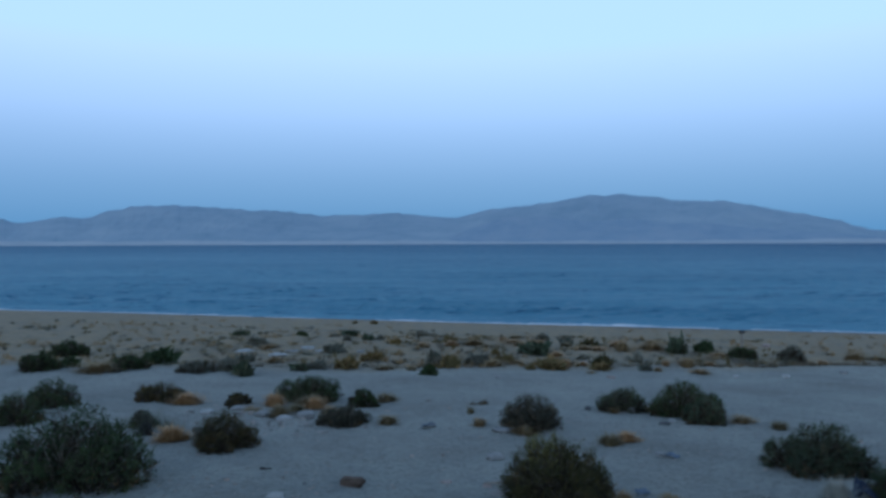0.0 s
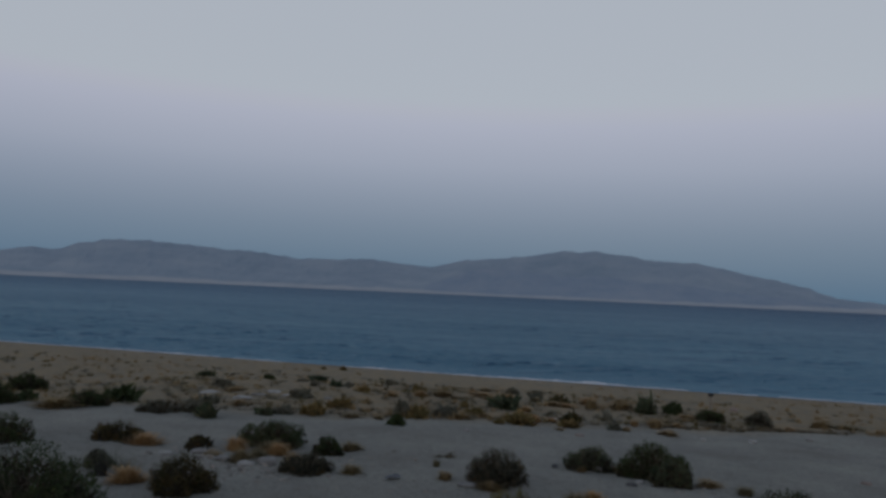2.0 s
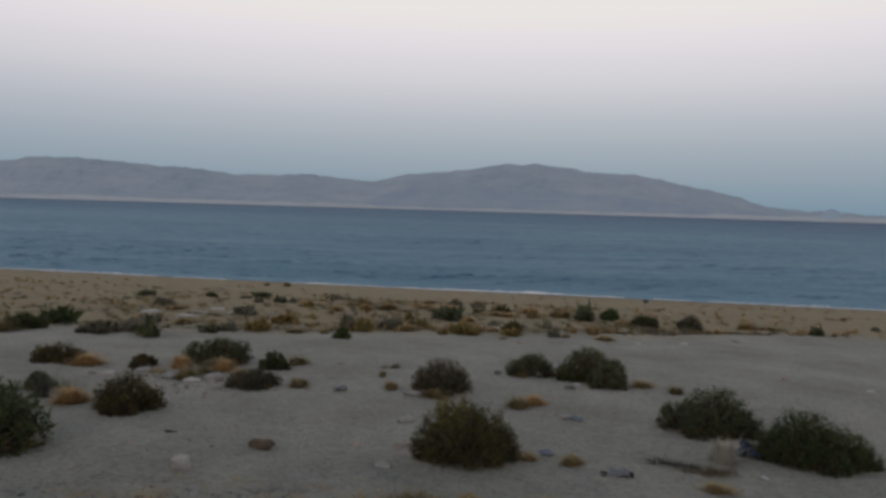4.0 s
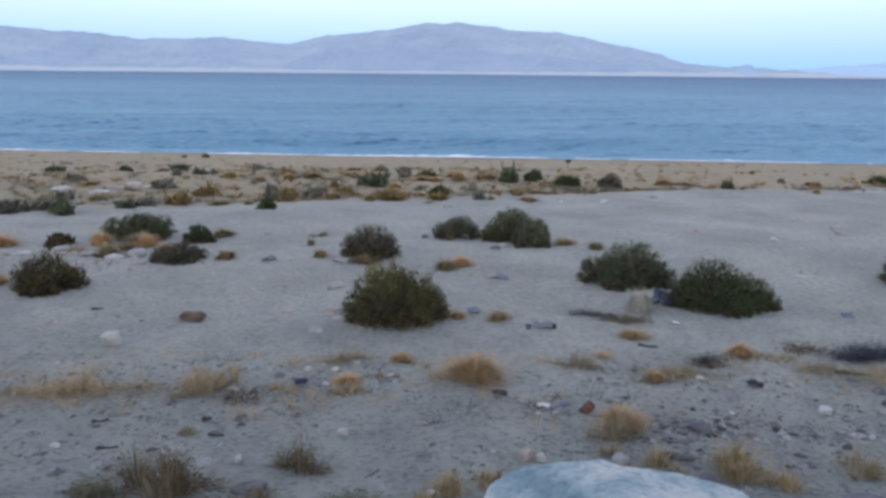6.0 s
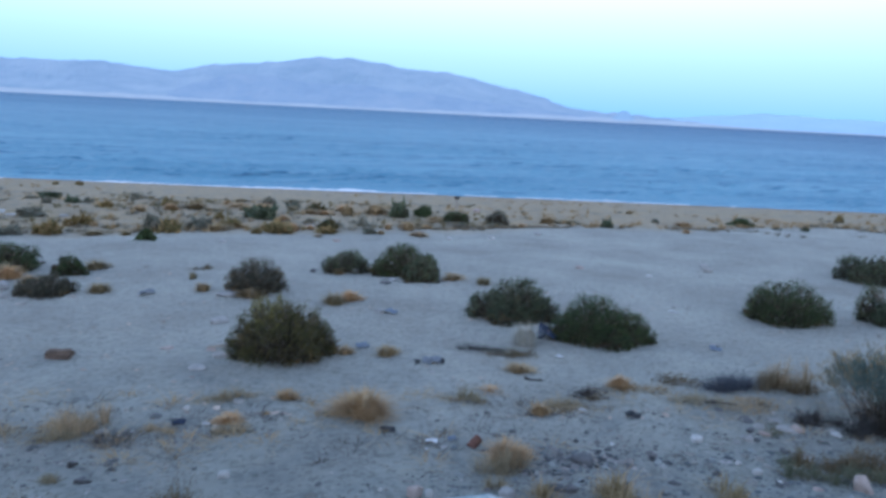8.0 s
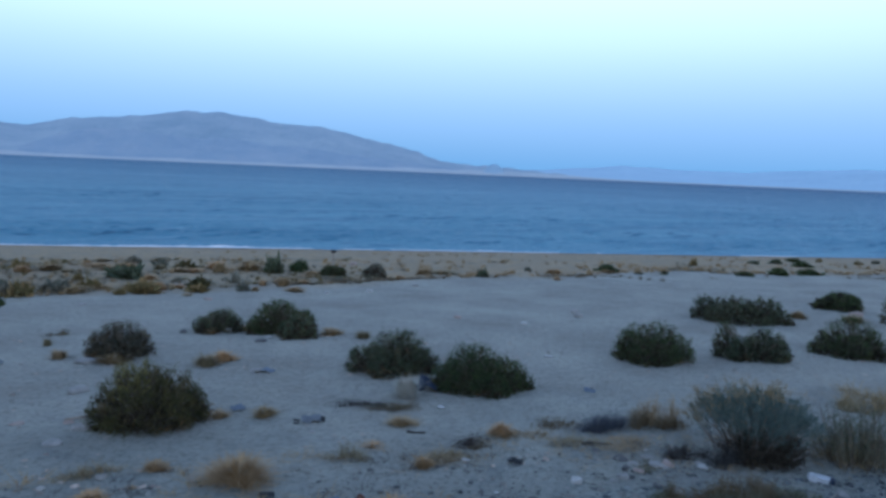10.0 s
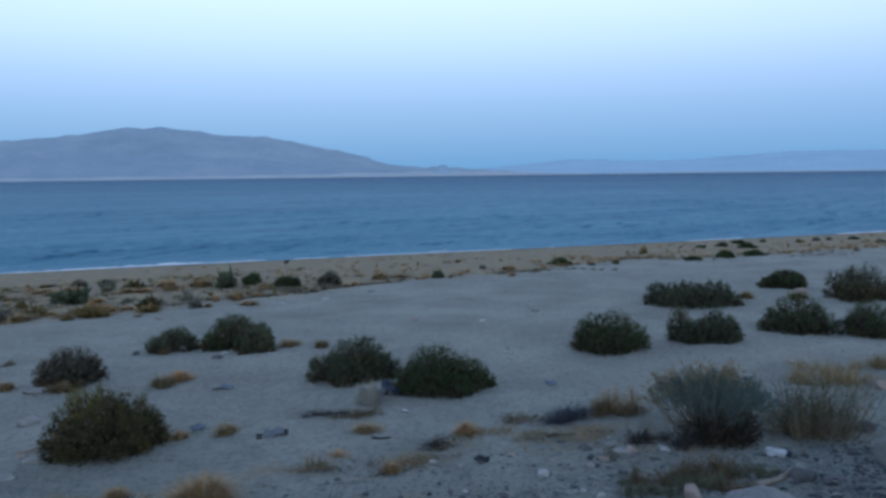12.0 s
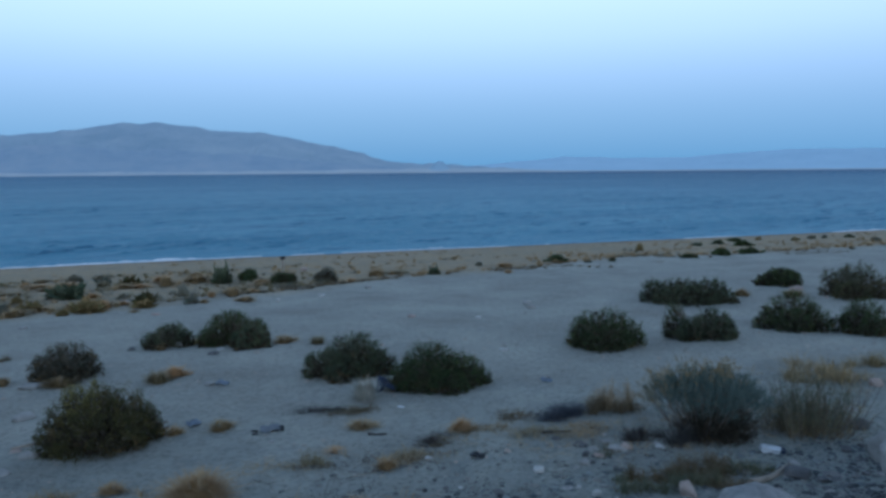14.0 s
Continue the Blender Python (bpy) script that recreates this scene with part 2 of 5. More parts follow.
LEAF = {
    "green": leaf_material("saltbush_leaf", [(0.044, 0.064, 0.030), (0.056, 0.078, 0.035), (0.066, 0.090, 0.040), (0.083, 0.101, 0.049)], dead=(0.085, 0.080, 0.045)),
    "greygreen": leaf_material("greasewood_leaf", [(0.062, 0.081, 0.052), (0.076, 0.098, 0.062), (0.090, 0.110, 0.070), (0.112, 0.122, 0.081)], dead=(0.105, 0.090, 0.062)),
    "grey": leaf_material("grey_leaf", [(0.10, 0.105, 0.085), (0.14, 0.145, 0.115), (0.175, 0.175, 0.14), (0.22, 0.205, 0.165)]),
    "olive": leaf_material("olive_leaf", [(0.099, 0.091, 0.041), (0.151, 0.129, 0.056), (0.220, 0.170, 0.077), (0.302, 0.211, 0.099)]),
    "brown": leaf_material("brown_leaf", [(0.046, 0.050, 0.024), (0.060, 0.061, 0.028), (0.084, 0.074, 0.033), (0.125, 0.092, 0.042)], dead=(0.15, 0.088, 0.036)),
    "yellowgreen": leaf_material("yellow_leaf", [(0.052, 0.060, 0.032), (0.075, 0.080, 0.042), (0.10, 0.098, 0.052), (0.14, 0.125, 0.07)], dead=(0.13, 0.12, 0.06)),
    "rabbit": leaf_material("rabbitbrush_leaf", [(0.066, 0.100, 0.110), (0.094, 0.136, 0.132), (0.125, 0.168, 0.155), (0.165, 0.20, 0.175)]),
    "brownweed": leaf_material("dry_weed", [(0.075, 0.062, 0.038), (0.115, 0.092, 0.056), (0.165, 0.13, 0.078), (0.22, 0.175, 0.11)]),
    "greenweed": leaf_material("green_weed", [(0.07, 0.085, 0.056), (0.11, 0.122, 0.08), (0.155, 0.16, 0.105), (0.21, 0.2, 0.14)]),
    "blue": leaf_material("bluish_twigs", [(0.036, 0.042, 0.062), (0.058, 0.066, 0.092), (0.085, 0.094, 0.12), (0.13, 0.13, 0.135)]),
    "dark": leaf_material("dark_twigs", [(0.032, 0.031, 0.033), (0.055, 0.052, 0.052), (0.095, 0.086, 0.078)]),
    "straw": leaf_material("straw_blades", [(0.17, 0.135, 0.075), (0.245, 0.195, 0.11), (0.31, 0.245, 0.145), (0.37, 0.30, 0.19)]),
    "tan": leaf_material("tan_blades", [(0.255, 0.172, 0.088), (0.35, 0.242, 0.126), (0.42, 0.302, 0.166), (0.475, 0.36, 0.21)]),
    "pale": leaf_material("pale_blades", [(0.24, 0.22, 0.17), (0.34, 0.31, 0.25), (0.42, 0.38, 0.31), (0.48, 0.44, 0.36)]),
}
LEAF["yellow"] = leaf_material("yellowed_leaf", [(0.13, 0.115, 0.035), (0.21, 0.18, 0.055), (0.29, 0.24, 0.08)])
LEAF["silver"] = leaf_material("silvery_leaf", [(0.24, 0.265, 0.25), (0.32, 0.345, 0.325), (0.40, 0.415, 0.39), (0.46, 0.47, 0.43)])
LEAF["bare"] = leaf_material("bare_grey_stem", [(0.14, 0.13, 0.115), (0.19, 0.175, 0.155), (0.25, 0.23, 0.20)])
LEAF["rusty"] = leaf_material("rusty_dead_leaf", [(0.085, 0.058, 0.026), (0.14, 0.092, 0.040), (0.20, 0.13, 0.060), (0.26, 0.18, 0.095)])
LEAF["loose"] = leaf_material("feathery_leaf", [(0.062, 0.082, 0.058), (0.092, 0.115, 0.078), (0.125, 0.145, 0.10), (0.17, 0.175, 0.125)])
LEAF["tallgrass"] = leaf_material("tall_grass_blades", [(0.13, 0.11, 0.055), (0.21, 0.17, 0.085), (0.29, 0.23, 0.125), (0.36, 0.29, 0.17)])
LEAF["A"] = leaf_material("olive_brown_leaf", [(0.049, 0.056, 0.025), (0.061, 0.066, 0.029), (0.077, 0.076, 0.033), (0.104, 0.093, 0.042)], dead=(0.10, 0.070, 0.030))
LEAF["grass_tan"] = LEAF["tan"]
# dead wood; the shade inside a shrub is put into its dark colour
LEAF["heart"] = leaf_material("shaded_dead_twigs", [(0.022, 0.020, 0.016), (0.036, 0.032, 0.024), (0.052, 0.044, 0.032), (0.075, 0.062, 0.044)])
LEAF["greybrown"] = leaf_material("grey_brown_leaf", [(0.062, 0.068, 0.054), (0.080, 0.084, 0.066), (0.098, 0.099, 0.078), (0.132, 0.122, 0.094)], dead=(0.115, 0.085, 0.058))
LEAF["tanweed"] = leaf_material("tan_stalks", [(0.19, 0.155, 0.095), (0.26, 0.215, 0.135), (0.33, 0.27, 0.175), (0.39, 0.33, 0.225)])
M_STEM = leaf_material("woody_stem", [(0.09, 0.075, 0.058), (0.15, 0.125, 0.098), (0.21, 0.18, 0.145)])
M_GRAVEL = leaf_material("gravel", [(0.07, 0.07, 0.072), (0.14, 0.135, 0.135), (0.20, 0.19, 0.175), (0.25, 0.23, 0.21), (0.38, 0.355, 0.33)])
M_PEBBLE = leaf_material("pebbles", [(0.17, 0.16, 0.15), (0.23, 0.215, 0.20), (0.29, 0.265, 0.24), (0.34, 0.305, 0.27), (0.42, 0.385, 0.35)])
M_CHIPS = leaf_material("stone_chips", [(0.085, 0.09, 0.098), (0.135, 0.14, 0.148), (0.185, 0.187, 0.19), (0.235, 0.23, 0.222), (0.34, 0.33, 0.32)])
M_RUBBLE = leaf_material("rubble", [(0.032, 0.036, 0.042), (0.058, 0.064, 0.072), (0.095, 0.10, 0.108), (0.15, 0.15, 0.15), (0.30, 0.295, 0.29)])
ROCK = {
    "white": plain_material("white_stone", (0.34, 0.335, 0.315), (0.44, 0.43, 0.405), (0.54, 0.53, 0.50), 9, 0.85, 0.02),
    "pale": plain_material("pale_stone", (0.23, 0.225, 0.21), (0.31, 0.30, 0.28), (0.39, 0.37, 0.345), 9, 0.9, 0.02),
    "pinkish": plain_material("pinkish_stone", (0.27, 0.215, 0.185), (0.37, 0.30, 0.26), (0.44, 0.37, 0.32), 8, 0.9, 0.02),
    "dark": plain_material("dark_stone", (0.07, 0.07, 0.072), (0.12, 0.118, 0.118), (0.19, 0.18, 0.175), 8, 0.85, 0.02),
    "purple": plain_material("purple_stone", (0.10, 0.09, 0.105), (0.15, 0.135, 0.15), (0.22, 0.20, 0.21), 7, 0.85, 0.02),
    "clod": plain_material("earth_clod", (0.10, 0.075, 0.055), (0.15, 0.11, 0.08), (0.20, 0.15, 0.11), 10, 0.95, 0.03),
}


def boulder_material(name, tones):
    m, n, l, b = material(name, 0.85, 0.3)
    pos = n.new("ShaderNodeNewGeometry").outputs["Position"]
    big = noise_node(n, l, pos, 2.6, 6, 0.65)
    r = ramp_node(n, list(zip((0.36, 0.45, 0.51, 0.56, 0.63, 0.72), tones)))
    l.new(big.outputs["Fac"], r.inputs[0])
    pit = noise_node(n, l, pos, 24, 8, 0.75)
    pr = ramp_node(n, [(0.36, (0.52, 0.55, 0.58)), (0.5, (1, 1, 1))])
    l.new(pit.outputs["Fac"], pr.inputs[0])
    l.new(mix_node(n, l, "MULTIPLY", 0.8, r.outputs[0], pr.outputs[0]), b.inputs["Base Color"])
    f = bump_node(n, l, b, big.outputs["Fac"], 0.06)
    bump_node(n, l, b, pit.outputs["Fac"], 0.02, 1.0, f)
    return m


M_BOULDER = boulder_material("boulder_granite", [(0.19, 0.27, 0.29), (0.31, 0.385, 0.395), (0.42, 0.46, 0.455), (0.53, 0.53, 0.50), (0.46, 0.455, 0.42), (0.33, 0.34, 0.32)])
M_PALE_BOULDER = boulder_material("pale_boulder", [(0.23, 0.225, 0.22), (0.32, 0.305, 0.29), (0.39, 0.37, 0.345), (0.46, 0.43, 0.395), (0.40, 0.375, 0.345), (0.30, 0.285, 0.27)])


# ---------------------------------------------------------------- numbers
def lattice(ix, iy, seed):
    h = (ix.astype(np.int64) * 374761393 + iy.astype(np.int64) * 668265263 + seed * 1442695041) & 0x7FFFFFFF
    h = ((h ^ (h >> 13)) * 1274126177) & 0x7FFFFFFF
    return ((h ^ (h >> 16)) & 0xFFFF) / 65535.0


def value_noise(x, y, seed=0):
    x, y = np.asarray(x, float), np.asarray(y, float)
    ix, iy = np.floor(x), np.floor(y)
    fx, fy = x - ix, y - iy
    fx, fy = fx * fx * (3 - 2 * fx), fy * fy * (3 - 2 * fy)
    a, b = lattice(ix, iy, seed), lattice(ix + 1, iy, seed)
    c, d = lattice(ix, iy + 1, seed), lattice(ix + 1, iy + 1, seed)
    return (a + (b - a) * fx) * (1 - fy) + (c + (d - c) * fx) * fy - 0.5


def fbm(x, y, octaves=4, seed=0, gain=0.5):
    total, amp = 0.0, 1.0
    for o in range(octaves):
        total = total + amp * value_noise(x * 2 ** o + 17.3 * o, y * 2 ** o - 9.1 * o, seed + o)
        amp *= gain
    return total


def smooth(s, a, b):
    t = np.clip((s - a) / (b - a), 0, 1)
    return t * t * (3 - 2 * t)


def ground_z(x, y):
    """A bank under the camera, then a beach that falls gently to the lake and goes on under it."""
    x, y = np.asarray(x, float), np.asarray(y, float)
    s = x * NX + y * NY
    z = 2.0 - 0.0517 * np.clip(s, 0, SHORE_S + 40) + 0.7 * (1 - smooth(s, 0.5, 5.0))
    near = 1 - smooth(np.hypot(x, y), 30, 80)
    z = z + near * (0.10 * fbm(x * 0.35, y * 0.35, 3, 5) + 0.035 * fbm(x * 1.7, y * 1.7, 3, 9)) * smooth(np.abs(s - SHORE_S), 0, 6)
    belt = smooth(s, 20, 22) * (1 - smooth(s, 34, 38))
    z = z + near * belt * 0.10 * (fbm(x * 0.8, y * 0.8, 3, 21) + 0.35)
    return z


def mesh_object(name, verts, faces, mat, smooth_faces=False, parent=None):
    me = bpy.data.meshes.new(name)
    me.from_pydata(np.asarray(verts).tolist() if isinstance(verts, np.ndarray) else verts, [], faces if isinstance(faces, list) else faces.tolist())
    me.materials.append(mat)
    if smooth_faces:
        me.polygons.foreach_set("use_smooth", [True] * len(me.polygons))
    ob = new(name, me)
    ob.parent = parent
    return ob


def grid_faces(rows, cols):
    i = np.arange(rows - 1)[:, None] * cols + np.arange(cols - 1)[None, :]
    return np.stack([i, i + 1, i + cols + 1, i + cols], -1).reshape(-1, 4)


def polar(az_deg, radii):
    a, r = np.meshgrid(np.radians(az_deg), radii, indexing="ij")
    return -np.sin(a) * r, np.cos(a) * r


# ---------------------------------------------------------------- ground, lake, hills
az = np.concatenate([np.arange(-180, -82, 3.0), np.arange(-80, 45, 0.42), np.arange(45, 181, 3.0)])
rad = np.concatenate([[0.0], np.geomspace(0.4, 4700, 300)])
X, Y = polar(az, rad)
V = np.stack([X, Y, ground_z(X, Y)], -1).reshape(-1, 3)
ground = mesh_object("ground", V, grid_faces(len(az), len(rad))[:, ::-1], M_SAND, True)
tagged(ground, "grey tan sandy beach with gravel sloping to the lake", "ground", kind="structure")

az = np.arange(-84, 56, 0.36)
rad = np.concatenate([np.geomspace(34, 260, 350), np.geomspace(263, 2450, 60)])
X, Y = polar(az, rad)
S, U = X * NX + Y * NY, X * NY - Y * NX
fade = 1 - smooth(np.hypot(X, Y), 90, 240)
crest = (1 - np.minimum(1, 2.4 * np.abs(fbm(U * 0.42, S * 1.15, 3, 40)))) ** 4
gusts = 0.55 + 1.0 * np.clip(fbm(U * 0.06, S * 0.12, 3, 48) + 0.35, 0, 1)
wave = (0.17 * crest + 0.05 * fbm(U * 0.5, S * 1.5, 2, 44)) * gusts * fade * smooth(S, SHORE_S - 1, SHORE_S + 5)
V = np.stack([X, Y, wave], -1).reshape(-1, 3)
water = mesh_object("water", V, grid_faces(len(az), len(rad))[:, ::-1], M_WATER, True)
tagged(water, "dark blue lake with wind chop", "lake", kind="structure")


def skyline(a, knots):
    ks = sorted(knots)
    return np.interp(a, [k[0] for k in ks], [k[1] for k in ks])


def range_of_hills(name, a0, a1, r_foot, r_top, knots, mat, rough, seed, label):
    """A range whose crest follows the given bearings and heights in degrees, with spurs and gullies below it."""
    a = np.arange(a0, a1, 0.08)
    el = skyline(a, knots)
    el = np.convolve(np.pad(el, 2, "edge"), np.ones(5) / 5, "valid") + rough * fbm(a * 1.1, a * 0 + seed, 4, seed)
    t = np.concatenate([np.linspace(0, 1, 26), [1.06, 1.15, 1.3]])
    A, T = np.meshgrid(a, t, indexing="ij")
    R = r_foot + (r_top - r_foot) * T
    crest = EYE + r_top * np.tan(np.radians(np.maximum(el, 0.02)))[:, None]
    spur = fbm(A * 0.9 + 3 * T, T * 2.0, 5, seed + 3, 0.6)
    Z = crest * np.clip(T, 0, 1) ** 1.15 * (1 + 0.42 * spur * np.clip(1 - T, 0, 1)) - crest * np.clip(T - 1, 0, 1) * 2.4 - 0.5
    x, y = -np.sin(np.radians(A)) * R, np.cos(np.radians(A)) * R
    ob = mesh_object(name, np.stack([x, y, Z], -1).reshape(-1, 3), grid_faces(len(a), len(t))[:, ::-1], mat, True)
    return tagged(ob, label, "mountains", kind="structure")


CREST = [(48, 1.2), (40, 1.9), (34, 1.5), (31, 1.69), (29.6, 1.44), (27.6, 1.81), (25.8, 1.83), (24, 2.41), (22.9, 2.67), (20.5, 2.79), (16.3, 2.59),
         (11.4, 2.46), (9.7, 2.16), (3.7, 2.34), (-1.1, 1.98), (-3.4, 2.58), (-6.8, 2.88), (-9.6, 3.36), (-11.2, 3.67), (-12.2, 3.47),
         (-13.3, 3.70), (-16.8, 3.25), (-18.3, 3.0), (-20.8, 3.05), (-23.3, 2.45), (-26.2, 1.95), (-29, 1.15), (-30.8, 0.72), (-34.6, 0.55), (-38, 0.28), (-41, 0.06)]
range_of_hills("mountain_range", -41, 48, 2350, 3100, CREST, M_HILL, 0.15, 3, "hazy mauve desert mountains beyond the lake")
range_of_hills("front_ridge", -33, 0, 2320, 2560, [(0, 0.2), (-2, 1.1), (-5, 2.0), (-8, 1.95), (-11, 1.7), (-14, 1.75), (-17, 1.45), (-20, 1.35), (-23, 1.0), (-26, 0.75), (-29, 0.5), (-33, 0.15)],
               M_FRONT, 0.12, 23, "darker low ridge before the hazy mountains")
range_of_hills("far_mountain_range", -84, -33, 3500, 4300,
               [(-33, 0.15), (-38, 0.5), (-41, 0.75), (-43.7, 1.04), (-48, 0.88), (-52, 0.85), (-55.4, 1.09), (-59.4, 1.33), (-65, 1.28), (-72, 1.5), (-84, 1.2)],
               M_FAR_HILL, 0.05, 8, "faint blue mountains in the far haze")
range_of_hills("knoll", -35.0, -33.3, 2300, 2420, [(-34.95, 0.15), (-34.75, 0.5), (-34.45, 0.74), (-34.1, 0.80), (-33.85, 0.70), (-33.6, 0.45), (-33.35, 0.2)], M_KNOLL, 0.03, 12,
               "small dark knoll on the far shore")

az = np.arange(-84, 56, 0.25)
rad = np.array([2285, 2300, 2330, 2370, 2440, 2520.0])
rise = np.array([-0.6, 2.0, 6.5, 9.5, 12.0, 12.0])
X, Y = polar(az, rad)
lift = 1 - 0.8 * smooth(-az, 36, 46)[:, None]
Z = rise[None, :] * lift * (1 + 0.5 * fbm(az[:, None] * 0.7 + rad[None, :] * 0, rad[None, :] * 0.02, 3, 15))
hazed_far_beach = mesh_object("far_shore", np.stack([X, Y, Z], -1).reshape(-1, 3), grid_faces(len(az), len(rad))[:, ::-1], M_FAN, True)
tagged(hazed_far_beach, "pale hazy strip of beach across the lake", "shore", kind="structure")


# ---------------------------------------------------------------- plants
rng = np.random.default_rng(4)
GREEN_KINDS = ("A", "D1", "P1", "P2", "G1", "G2", "G3", "D2", "green", "greygreen", "grey", "olive", "brown", "yellowgreen")


def spread(n, low=0.0):
    """Random directions over the upper half of a ball."""
    z = rng.uniform(low, 1, n)
    a = rng.uniform(0, 2 * np.pi, n)
    q = np.sqrt(np.maximum(0, 1 - z * z))
    return np.stack([q * np.cos(a), q * np.sin(a), z], -1)


def unit(v):
    return v / np.maximum(np.linalg.norm(v, axis=-1, keepdims=True), 1e-9)


def sprigs(p, d, length, width):
    """A bent leafy twig at each point p along d: a folded blade, pointed at both ends."""
    n = len(p)
    side = unit(np.cross(d, unit(rng.normal(size=(n, 3)))))
    L, W = length[:, None], width[:, None]
    bend = unit(rng.normal(size=(n, 3))) * 0.25
    mid, tip = p + d * L * 0.5, p + (d + bend) * L
    v = np.stack([p, mid + side * W * 0.62, tip, mid - side * W * 0.62], 1).reshape(-1, 3)
    return v, [(i, i + 1, i + 2, i + 3) for i in range(0, 4 * n, 4)]


def stems(tips, base_r, r0, r1):
    """Three-sided tapering stems from near the root to each tip, with a kink."""
    n = len(tips)
    a = rng.uniform(0, 2 * np.pi, n)
    root = np.stack([np.cos(a) * base_r, np.sin(a) * base_r, np.full(n, -0.03)], -1)
    mid = root * 0.4 + tips * 0.55 + rng.normal(size=(n, 3)) * np.linalg.norm(tips, axis=1, keepdims=True) * 0.07
    rings = []
    for c, r in ((root, r0), (mid, (r0 + r1) / 2), (tips, r1)):
        for k in range(3):
            t = 2 * np.pi * k / 3
            rings.append(c + np.array([math.cos(t), math.sin(t), 0]) * r)
    v = np.stack(rings, 1).reshape(-1, 3)
    f = []
    for i in range(n):
        o = i * 9
        for lv in (0, 3):
            for k in range(3):
                f.append((o + lv + k, o + lv + (k + 1) % 3, o + lv + 3 + (k + 1) % 3, o + lv + 3 + k))
    return v, f


def dome(n, w, h, groups, shell, lump=0.17, foot=0.0):
    """Points in a lumpy dome that stands full on the ground, the outward direction there, and the sector that each belongs to."""
    d = spread(n, foot)
    a = np.arctan2(d[:, 1], d[:, 0])
    k = float(rng.uniform(0, 50))
    r = 0.5 * (1 + lump * (fbm(np.cos(a) * 1.3 + k, np.sin(a) * 1.3 + d[:, 2] * 1.6, 2, 31) + 0.6 * fbm(np.cos(a) * 4 + k, np.sin(a) * 4 + d[:, 2] * 4, 2, 37)) * 2)
    full = (np.sqrt(1 - np.clip(d[:, 2], 0, 1) ** 2) ** 2.15 + np.clip(d[:, 2], 0, 1) ** 2.15) ** (-1 / 2.15)
    fill = (1 - shell * rng.random(n) ** 1.35) * r * full
    p = np.stack([d[:, 0] * fill * w, d[:, 1] * fill * w, np.maximum(d[:, 2], 0.01) ** 0.85 * fill * 2 * h * 0.95 + 0.01], -1)
    sector = np.where(d[:, 2] > 0.8, 0, 1 + ((a + np.pi) / (2 * np.pi) * max(1, groups - 1)).astype(int) % max(1, groups - 1))
    return p, unit(d + np.array([0, 0, 0.45])), sector


def mass(name, built, mat, root):
    """A part made of many leaves, twigs or blades too fine to pick apart."""
    return tagged(mesh_object(name, built[0], built[1], mat, False, root), kind="stuff")


SHAPES = {}
# mounds of the shrubs that stand nearest: sideways, depth, width and height as shares of the whole
SHAPES["A"] = [(-0.10, 0.05, 0.76, 1.0), (0.18, 0.05, 0.62, 0.96), (0.0, -0.14, 0.82, 0.78), (0.33, 0.0, 0.36, 0.70), (-0.33, -0.02, 0.36, 0.74)]
SHAPES["P1"] = [(0.06, 0.0, 0.70, 1.0), (-0.26, 0.0, 0.48, 0.66), (0.30, -0.05, 0.42, 0.62), (-0.02, -0.18, 0.5, 0.55)]
SHAPES["P2"] = [(-0.10, 0.0, 0.70, 1.0), (0.18, 0.0, 0.52, 0.76), (0.37, 0.0, 0.28, 0.48), (-0.34, -0.04, 0.32, 0.58), (0.05, -0.2, 0.5, 0.55)]
SHAPES["G1"] = [(-0.04, 0.05, 0.86, 1.0), (0.27, -0.04, 0.46, 0.80), (-0.30, 0.0, 0.40, 0.78), (0.02, -0.2, 0.6, 0.7)]
SHAPES["G2"] = [(-0.33, 0.05, 0.30, 1.0), (0.17, 0.0, 0.64, 0.88), (-0.10, -0.06, 0.42, 0.62), (0.36, 0.02, 0.28, 0.66)]
SHAPES["G3"] = [(0.0, -0.05, 0.8, 0.72), (-0.33, 0.0, 0.36, 0.84), (-0.06, 0.02, 0.36, 0.94), (0.24, 0.0, 0.44, 1.0), (0.41, -0.02, 0.2, 0.55)]
SHAPES["D2"] = [(-0.06, 0.0, 0.72, 1.0), (0.28, 0.05, 0.42, 0.70), (-0.35, 0.0, 0.30, 0.52)]
SHAPES["D1"] = [(-0.02, 0.0, 0.78, 1.0), (0.28, 0.0, 0.42, 0.72), (-0.30, 0.0, 0.40, 0.74), (0.0, -0.16, 0.6, 0.7)]
LEAF_OF = {"D1": "greybrown", "P1": "greygreen", "P2": "green", "G1": "green", "G2": "greygreen", "G3": "greygreen", "D2": "green"}


def mounds(k):
    """Overlapping mounds of a shrub: sideways, depth, width and height as shares of the whole."""
    out = [(float(rng.uniform(-0.1, 0.1)), 0.0, float(rng.uniform(0.62, 0.8)), 1.0)]
    for i in range(k - 1):
        a = 2 * np.pi * (i + rng.uniform(-0.3, 0.3)) / max(1, k - 1)
        wide = float(rng.uniform(0.28, 0.5))
        q = 0.5 - wide / 2
        out.append((q * math.cos(a), q * math.sin(a), wide, float(rng.uniform(0.5, 0.85))))
    return out


